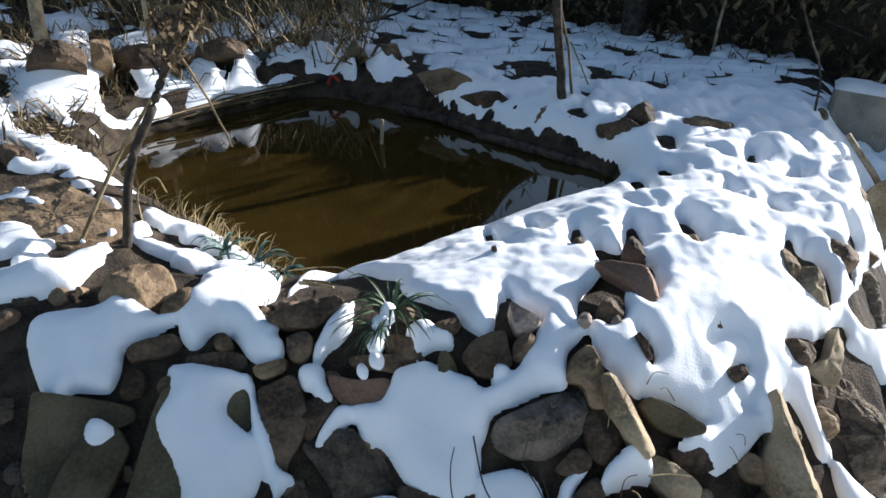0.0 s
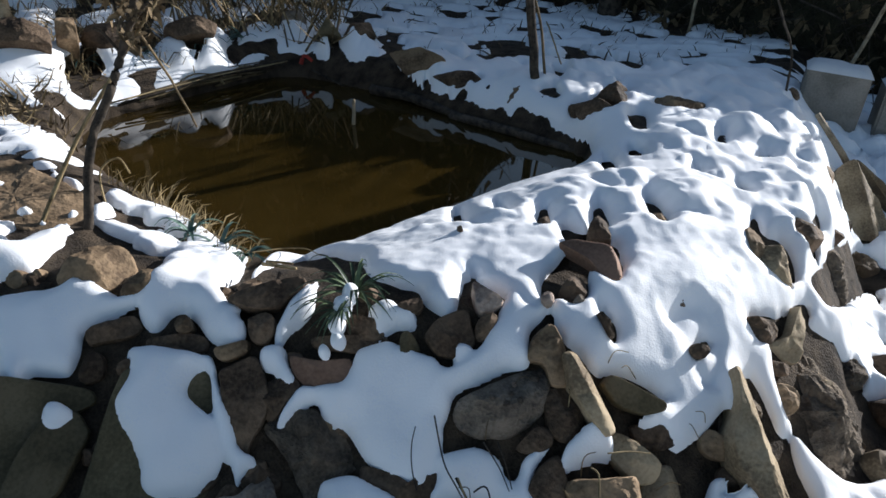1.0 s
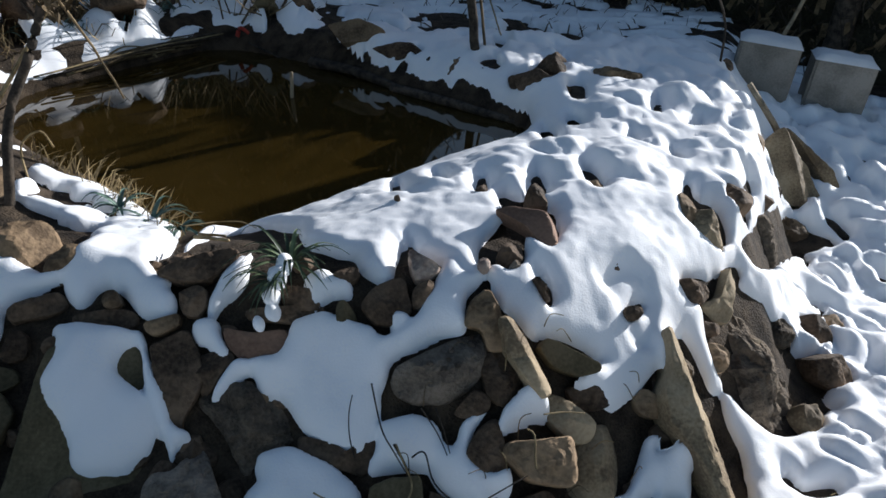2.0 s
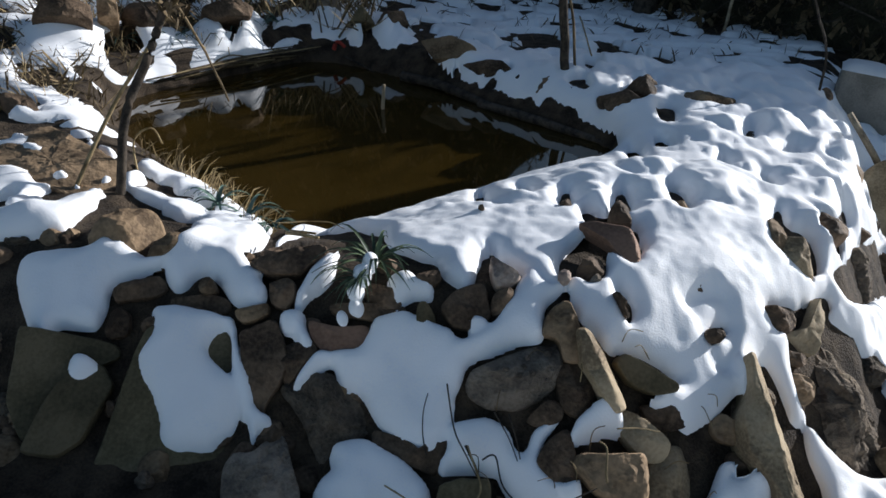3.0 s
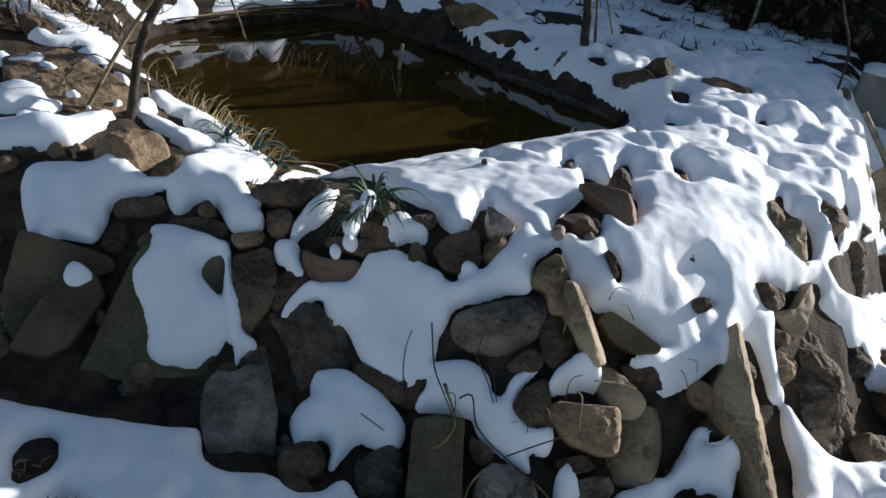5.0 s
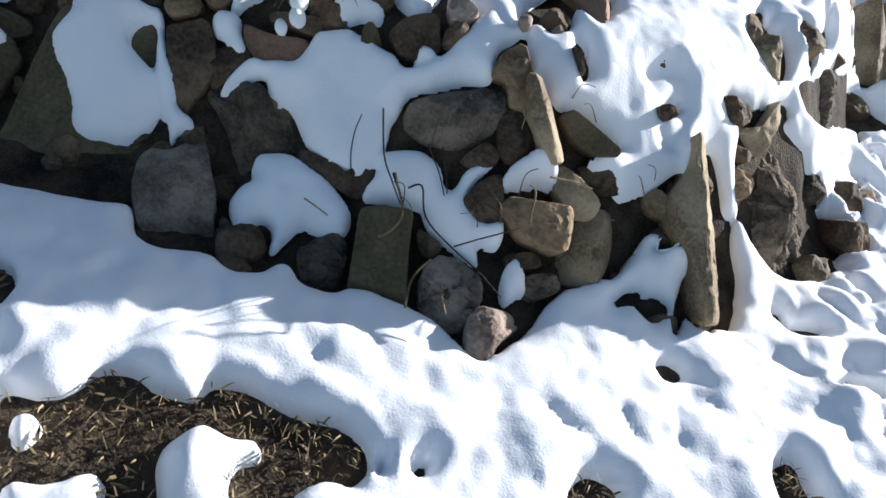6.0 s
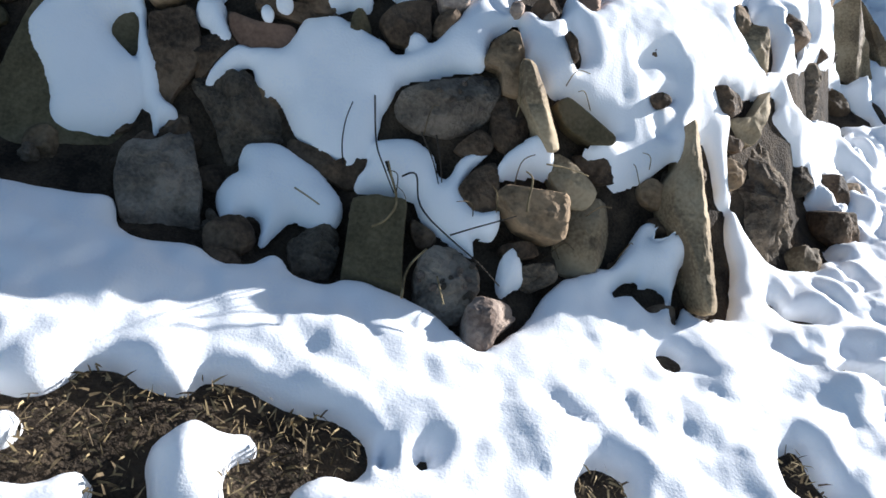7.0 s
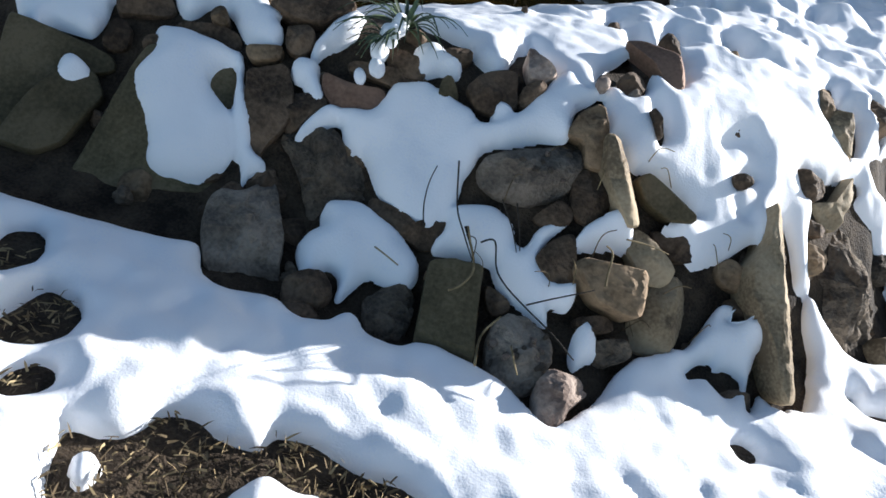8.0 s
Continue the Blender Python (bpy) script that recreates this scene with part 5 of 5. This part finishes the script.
# trodden straw and bark bits where the ground in front is bare
spots = []
for _ in range(26000):
    x, y = rng.uniform(-1.5, 1.9), rng.uniform(0.1, 1.25)
    i, j = np.searchsorted(xs, x), np.searchsorted(ys, y)
    if DEPTH[j, i] > -0.004 or y > float(np.interp(x, FOOT_X, FOOT_Y)) - 0.13:
        continue
    z, a, r = earth(x, y) + rng.uniform(0.010, 0.030), rng.uniform(0, 6.28), rng.uniform(0.008, 0.030)
    spots.append(((x, y, z), (x + r * math.cos(a), y + r * math.sin(a), z + rng.uniform(-0.004, 0.012)), rng.uniform(0, 0.005)))
blades("straw_litter", spots[::2], STRAW, "chopped pale straw and dead grass on bare ground", 0.0019)
blades("dead_grass", spots[1::2], LITTER, "matted brown dead grass on bare ground", 0.0024)

# ---- young tree, posts and poles ----
young_tree = tagged(new("young_tree"), "slim dark young tree on the near corner of the pond", "tree")
young_tree.location = (-0.99, 1.99, earth(-0.99, 1.99))
stem = curved([(0, 0, -0.05), (0.03, 0.10, 0.22), (0.11, 0.15, 0.40), (0.18, 0.16, 0.55), (0.24, 0.17, 0.72), (0.32, 0.2, 1.1), (0.38, 0.25, 1.7)], 8, 0.006)
part("trunk", tube(stem, 0.016, 8, 0.55), BARK, young_tree)
for k in range(26):
    at = stem[20 + rng.randint(0, 24)]
    tip = at + Vector((rng.uniform(-0.12, 0.12), rng.uniform(-0.10, 0.10), rng.uniform(0.05, 0.25)))
    part("branch", tube(curved([at, at.lerp(tip, 0.5) + Vector((rng.uniform(-0.03, 0.03), 0, 0.02)), tip], 4), rng.uniform(0.002, 0.006), 5), BARK, young_tree)
spots = []
for k in range(380):
    at = stem[rng.randint(24, 44)] + Vector((rng.uniform(-0.06, 0.06), rng.uniform(-0.06, 0.06), rng.uniform(-0.06, 0.08)))
    spots.append((at, at + Vector((rng.uniform(-0.04, 0.04), rng.uniform(-0.04, 0.04), rng.uniform(-0.05, 0.02))), 0.004))
withered = blades("withered_leaves", spots, LITTER, "withered curled leaves still on the stem", 0.008, "leaves")
del withered["category"], withered["kind"]
withered.parent = young_tree
twig("bamboo_cane", [(-1.15, 1.99, 0.40), (-1.02, 2.15, 0.68), (-0.88, 2.17, 0.87), (-0.72, 2.2, 1.08)], 0.0075, STRAW, "thin weathered cane leaning on the young tree")
twig("bamboo_cane", [(-0.80, 2.2, 1.0), (-0.76, 2.3, 0.82), (-0.74, 2.42, 0.62)], 0.005, LITTER, "short dark cane hanging from the young tree")
twig("dry_stem", [(-1.02, 2.22, 0.42), (-1.03, 2.26, 0.52), (-0.97, 2.28, 0.56), (-0.95, 2.3, 0.5)], 0.004, STRAW, "bent pale stem beside the young tree")


def post(name, foot_at, top, radius, mat, label, sides=9):
    line = curved([foot_at, tuple(Vector(foot_at).lerp(Vector(top), 0.5)), top], 7, 0.008)
    return tagged(part(name, tube(line, radius, sides, 0.85), mat), label, "post")


post("fence_post", (-2.05, 3.75, 0.35), (-2.02, 3.8, 1.7), 0.036, WOOD, "pale wooden fence post behind snowy boulders")
post("fence_post", (-1.62, 4.05, 0.35), (-1.60, 4.1, 1.7), 0.014, WOOD, "thin grey stake behind snowy boulders")
dark_post = post("dark_post", (0.62, 3.55, 0.30), (0.47, 3.65, 1.55), 0.024, BARK, "rough dark wooden post on the far bank")
twig("dry_stem", [(0.66, 3.6, 0.4), (0.62, 3.6, 0.7), (0.56, 3.6, 0.95), (0.6, 3.6, 1.2)], 0.008, LITTER, "grey dead stem tied to the dark post")
post("pole", (2.01, 5.49, 0.2), (2.2, 5.6, 1.9), 0.012, WOOD, "thin pale pole in front of the thicket")
post("pole", (2.45, 4.15, 0.2), (2.95, 4.3, 1.35), 0.012, WOOD, "thin grey pole leaning behind the blocks")
twig("sapling", [(1.86, 3.52, 0.3), (1.84, 3.52, 0.6), (1.74, 3.5, 0.8), (1.66, 3.5, 1.0), (1.62, 3.5, 1.4)], 0.007, BARK, "thin dark sapling at the edge of the snowy bank")
post("tree_trunk", (1.55, 6.1, 0.2), (1.62, 6.2, 2.2), 0.10, BARK, "dark tree trunk in front of the thicket", 12)
post("tree_trunk", (3.1, 4.5, 0.1), (3.2, 4.6, 1.3), 0.08, BARK, "dark tree trunk in front of the thicket", 12)


# ---- concrete blocks ----
def block(place, turn, size, label):
    holder = tagged(new("concrete_block"), label, "block", "concrete blocks")
    holder.matrix_world = pose(*place, *turn)
    bm = bmesh.new()
    bmesh.ops.create_cube(bm, size=1)
    bmesh.ops.scale(bm, vec=size, verts=bm.verts)
    bmesh.ops.translate(bm, vec=(0, 0, size[2] / 2), verts=bm.verts)
    bmesh.ops.bevel(bm, geom=bm.edges[:], offset=0.012, segments=2, affect="EDGES")
    bmesh.ops.subdivide_edges(bm, edges=bm.edges[:], cuts=4, use_grid_fill=True)
    for v in bm.verts:
        v.co += Vector((1, 1, 1)) * 0.004 * noise.noise(v.co * 22)
    me = bpy.data.meshes.new("body")
    bm.to_mesh(me)
    bm.free()
    me.materials.append(BLOCKM)
    body_ob = new("body", me)
    body_ob.parent = holder
    n = 12
    verts, faces = [], []
    for j in range(n + 1):
        for i in range(n + 1):
            u, v = i / n * 2 - 1, j / n * 2 - 1
            edge = max(abs(u), abs(v))
            lift = 0.035 * math.sqrt(max(0, 1 - edge ** 4)) + 0.010 * noise.noise((u * 2, v * 2, place[0]))
            verts.append((u * size[0] * 0.52, v * size[1] * 0.53, size[2] - 0.012 + (lift if edge < 1 else 0)))
    for j in range(n):
        for i in range(n):
            a = j * (n + 1) + i
            faces.append((a, a + 1, a + n + 2, a + n + 1))
    part("snow_cap", (verts, faces), SNOW, holder, "white snow lying on the block")
    return holder


block((2.22, 3.78, 0.10), (-2, 4, -26), (0.31, 0.24, 0.38), "grey concrete block with a cap of snow at the field edge")
block((2.62, 3.70, 0.02), (-2, 4, -24), (0.31, 0.24, 0.38), "grey concrete block with a cap of snow beside another")
board = part("board", tube([(1.97, 2.90, 0.17), (1.90, 2.99, 0.30), (1.805, 3.10, 0.445)], 0.016, 4, 0.8), WOOD)
tagged(board, "narrow weathered board stuck slanting in the snow", "board")

# ---- pond edge ----
for k in range(30):
    a, b = rng.uniform(-0.1, 0.6), rng.uniform(0.5, 1.15)
    p, q = Vector((-1.50, 3.66, 0)).lerp(Vector((-0.78, 4.44, 0)), a), Vector((-1.50, 3.66, 0)).lerp(Vector((-0.78, 4.44, 0)), b)
    off, z = rng.uniform(-0.03, 0.10), rng.uniform(0.0, 0.07)
    shift = Vector((-0.73, 0.68, 0)) * off
    twig("reed_stick", [tuple(p + shift + Vector((0, 0, 0.29 + z))), tuple(p.lerp(q, 0.5) + shift + Vector((0, 0, 0.305 + z + rng.uniform(-0.01, 0.02)))), tuple(q + shift + Vector((0, 0, 0.30 + z)))],
         rng.uniform(0.005, 0.010), rng.choice((STRAW, LITTER, BARK, LITTER)), "brown stick of the bundled edging along the water", 4)
twig("edging_log", [(0.18, 3.56, 0.29), (0.45, 3.30, 0.30), (0.74, 3.05, 0.28)], 0.026, BARK, "dark rotten edging log along the water", 8)
twig("edging_log", [(-0.25, 4.0, 0.30), (0.0, 3.78, 0.31), (0.22, 3.55, 0.29)], 0.03, BARK, "dark rotten edging log along the water", 8)
stake = post("stake", (-0.303, 3.45, 0.10), (-0.30, 3.455, 0.40), 0.010, WOOD, "short pale stake standing in the water")
rag = part("rag", tube(curved([(-0.70, 4.33, 0.36), (-0.67, 4.33, 0.41), (-0.63, 4.34, 0.37)], 5, 0.02), 0.014, 6), RED)
tagged(rag, "small faded red rag on the far shore", "rag")


# ---- plants ----
def plant(place, count, reach, mat, label, name="evergreen_plant", spread=(0.0, 6.28), wide=0.005):
    holder = tagged(new(name), label, "plant")
    holder.location = place
    for _ in range(count):
        a, r = rng.uniform(*spread), reach * rng.uniform(0.55, 1.1)
        lift = rng.uniform(0.15, 0.6) * r
        verts, faces, m = [], [], 7
        for k in range(m + 1):
            t = k / m
            d = r * t
            c = Vector((d * math.cos(a), d * math.sin(a), lift * math.sin(t * 2.2) - 0.25 * r * t * t))
            w = wide * (1 - t ** 2.2) * Vector((-math.sin(a), math.cos(a), 0))
            verts += [c - w, c + Vector((0, 0, -wide * 0.4)), c + w]
            if k:
                b = (k - 1) * 3
                faces += [(b, b + 1, b + 4, b + 3), (b + 1, b + 2, b + 5, b + 4)]
        part("leaf", (verts, faces), mat, holder)
    return holder


plant((-0.125, 1.545, earth(-0.125, 1.545) + 0.05), 34, 0.15, LEAF, "spiky green evergreen plant between snow and stones")
plant((-0.15, 1.50, earth(-0.15, 1.50) + 0.05), 16, 0.13, LEAF, "spiky green evergreen plant bent down by snow", spread=(3.4, 5.2))
for x, y, s in ((-0.60, 2.03, 0.13), (-0.72, 2.12, 0.11), (-0.50, 1.97, 0.10), (-1.52, 3.95, 0.16), (-1.42, 4.1, 0.16), (-1.75, 3.85, 0.16), (-1.25, 4.25, 0.15), (-1.05, 4.45, 0.15), (-2.0, 3.55, 0.16)):
    plant((x, y, earth(x, y) + 0.03), 12, s, TEAL, "low bluish green plant half under snow", "frosted_plant", wide=0.008)

for x, y, z, r in ((-0.135, 1.52, 0.075, 0.024), (-0.15, 1.49, 0.075, 0.026), (-0.165, 1.46, 0.07, 0.026), (-0.16, 1.43, 0.06, 0.022), (-0.195, 1.42, 0.045, 0.017)):
    bm = bmesh.new()
    bmesh.ops.create_icosphere(bm, subdivisions=3, radius=r)
    for v in bm.verts:
        v.co *= 1 + 0.25 * noise.noise(v.co * 40 + Vector((x * 50, 0, 0)))
        v.co.z *= 0.75
    me = bpy.data.meshes.new("snow_lump")
    bm.to_mesh(me)
    bm.free()
    me.materials.append(SNOW)
    me.polygons.foreach_set("use_smooth", [True] * len(me.polygons))
    lump = tagged(new("snow_lump", me), "small lump of snow resting on the plant", "snow", "snow lumps")
    lump.location = (x, y, earth(x, y) + z)
    lump.scale, lump.rotation_euler = (0.85, 1.2, 1.0), (0.75, 0, 0.3)

# ---- twigs and stalks ----
twig("twig", [(0.153, 1.131, 0.228), (0.181, 1.137, 0.236), (0.199, 1.082, 0.201), (0.268, 1.025, 0.173), (0.333, 0.983, 0.153), (0.379, 0.945, 0.138)], 0.0022, BARK, "long bent brown twig lying over the stones")
twig("twig", [(0.266, 1.021, 0.184), (0.398, 1.065, 0.227)], 0.002, BARK, "thin dry twig lying over the stones")
twig("twig", [(0.110, 1.041, 0.155), (0.129, 1.059, 0.158), (0.142, 1.071, 0.172), (0.150, 1.097, 0.187), (0.134, 1.134, 0.215), (0.120, 1.164, 0.238)], 0.0028, STRAW, "pale dry curled stalk on a stone")
twig("twig", [(0.030, 1.140, 0.229), (0.018, 1.185, 0.257), (0.016, 1.219, 0.287), (0.025, 1.242, 0.319)], 0.0018, BARK, "thin dry twig standing in the snow")
twig("twig", [(0.419, 1.077, 0.232), (0.417, 1.095, 0.252), (0.418, 1.129, 0.280), (0.402, 1.140, 0.290)], 0.0026, STRAW, "pale dry curled stalk on a stone")
twig("twig", [(0.450, 1.180, 0.291), (0.504, 1.196, 0.279), (0.556, 1.207, 0.263)], 0.002, STRAW, "thin dry twig lying over the stones")
twig("twig", [(0.068, 1.264, 0.331), (0.087, 1.193, 0.262), (0.116, 1.152, 0.222), (0.142, 1.115, 0.193)], 0.0022, BARK, "dark dead stalk between the stones")
twig("twig", [(0.115, 1.171, 0.231), (0.134, 1.142, 0.209), (0.147, 1.114, 0.191)], 0.0035, BARK, "dark dead stalk between the stones")
twig("twig", [(0.181, 1.224, 0.286), (0.212, 1.184, 0.250), (0.233, 1.144, 0.216)], 0.0018, BARK, "dark dead stalk between the stones")
twig("twig", [(0.213, 1.222, 0.286), (0.228, 1.185, 0.252), (0.239, 1.146, 0.220)], 0.002, BARK, "dark dead stalk between the stones")
twig("twig", [(0.189, 0.898, 0.111), (0.194, 0.982, 0.108), (0.226, 1.031, 0.132)], 0.003, STRAW, "thin dry twig lying over the stones")
twig("twig", [(0.253, 0.954, 0.127), (0.271, 0.885, 0.119)], 0.002, STRAW, "thin dry twig lying over the stones")
twig("twig", [(-0.060, 1.091, 0.184), (-0.031, 1.069, 0.185), (-0.003, 1.055, 0.179), (-0.039, 1.079, 0.182)], 0.002, STRAW, "pale dry curled stalk on a stone")
twig("twig", [(-0.483, 1.938, 0.386), (-0.402, 2.005, 0.363), (-0.324, 1.982, 0.375), (-0.254, 1.858, 0.421)], 0.002, STRAW, "pale dry stalk arching over the water edge")
twig("twig", [(-0.399, 1.733, 0.461), (-0.292, 1.667, 0.485)], 0.006, STRAW, "flat pale reed lying on the shore")
twig("twig", [(-0.397, 1.773, 0.448), (-0.313, 1.723, 0.467)], 0.005, STRAW, "flat pale reed lying on the shore")
twig("twig", [(-0.624, 4.293, 0.333), (-0.481, 4.196, 0.290), (-0.391, 4.105, 0.266)], 0.006, BARK, "dark stick leaning at the far shore")
twig("twig", [(-0.383, 3.886, 0.016), (-0.267, 3.869, 0.090), (-0.418, 3.913, 0.013)], 0.004, STRAW, "pale stick lying in the water")
twig("twig", [(0.132, 2.313, 0.385), (0.168, 3.220, 0.014), (0.140, 2.394, 0.371)], 0.002, BARK, "dead sprig on the near shore")
twig("twig", [(0.879, 5.071, 0.464), (0.789, 4.217, 0.518), (0.718, 3.559, 0.552)], 0.006, STRAW, "pale thin stick leaning on the dark post")
twig("twig", [(0.186, 0.819, 0.059), (0.194, 0.849, 0.060)], 0.003, LEAF, "green sprout piercing the snow")
twig("twig", [(0.200, 0.820, 0.061), (0.198, 0.848, 0.059)], 0.003, LEAF, "green sprout piercing the snow")
twig("twig", [(-0.510, 5.024, 0.604), (-0.351, 5.551, 0.576), (-0.139, 6.385, 0.550)], 0.01, BARK, "dark dead branch lying at the field edge")

# dry stems sprouting from the gaps between the stones
for _ in range(16):
    x = rng.uniform(0.12, 0.75)
    low, high = float(np.interp(x, FOOT_X, FOOT_Y)), float(np.interp(x, FOOT_X, CREST_Y))
    y = low + rng.uniform(0.1, 0.7) * (high - low)
    z, a, r = earth(x, y), rng.uniform(0, 6.28), rng.uniform(0.03, 0.10)
    tip = (x + r * math.cos(a), y - 0.03 + 0.4 * r * math.sin(a), z + rng.uniform(0.07, 0.13))
    mid = ((x + tip[0]) / 2 + rng.uniform(-0.015, 0.015), (y + tip[1]) / 2, (z + tip[2]) / 2 + 0.03)
    twig("dry_stem", [(x, y, z), mid, tip], rng.uniform(0.0009, 0.0016), rng.choice((LITTER, LITTER, STRAW)), "thin dry grass stem sprouting between stones")
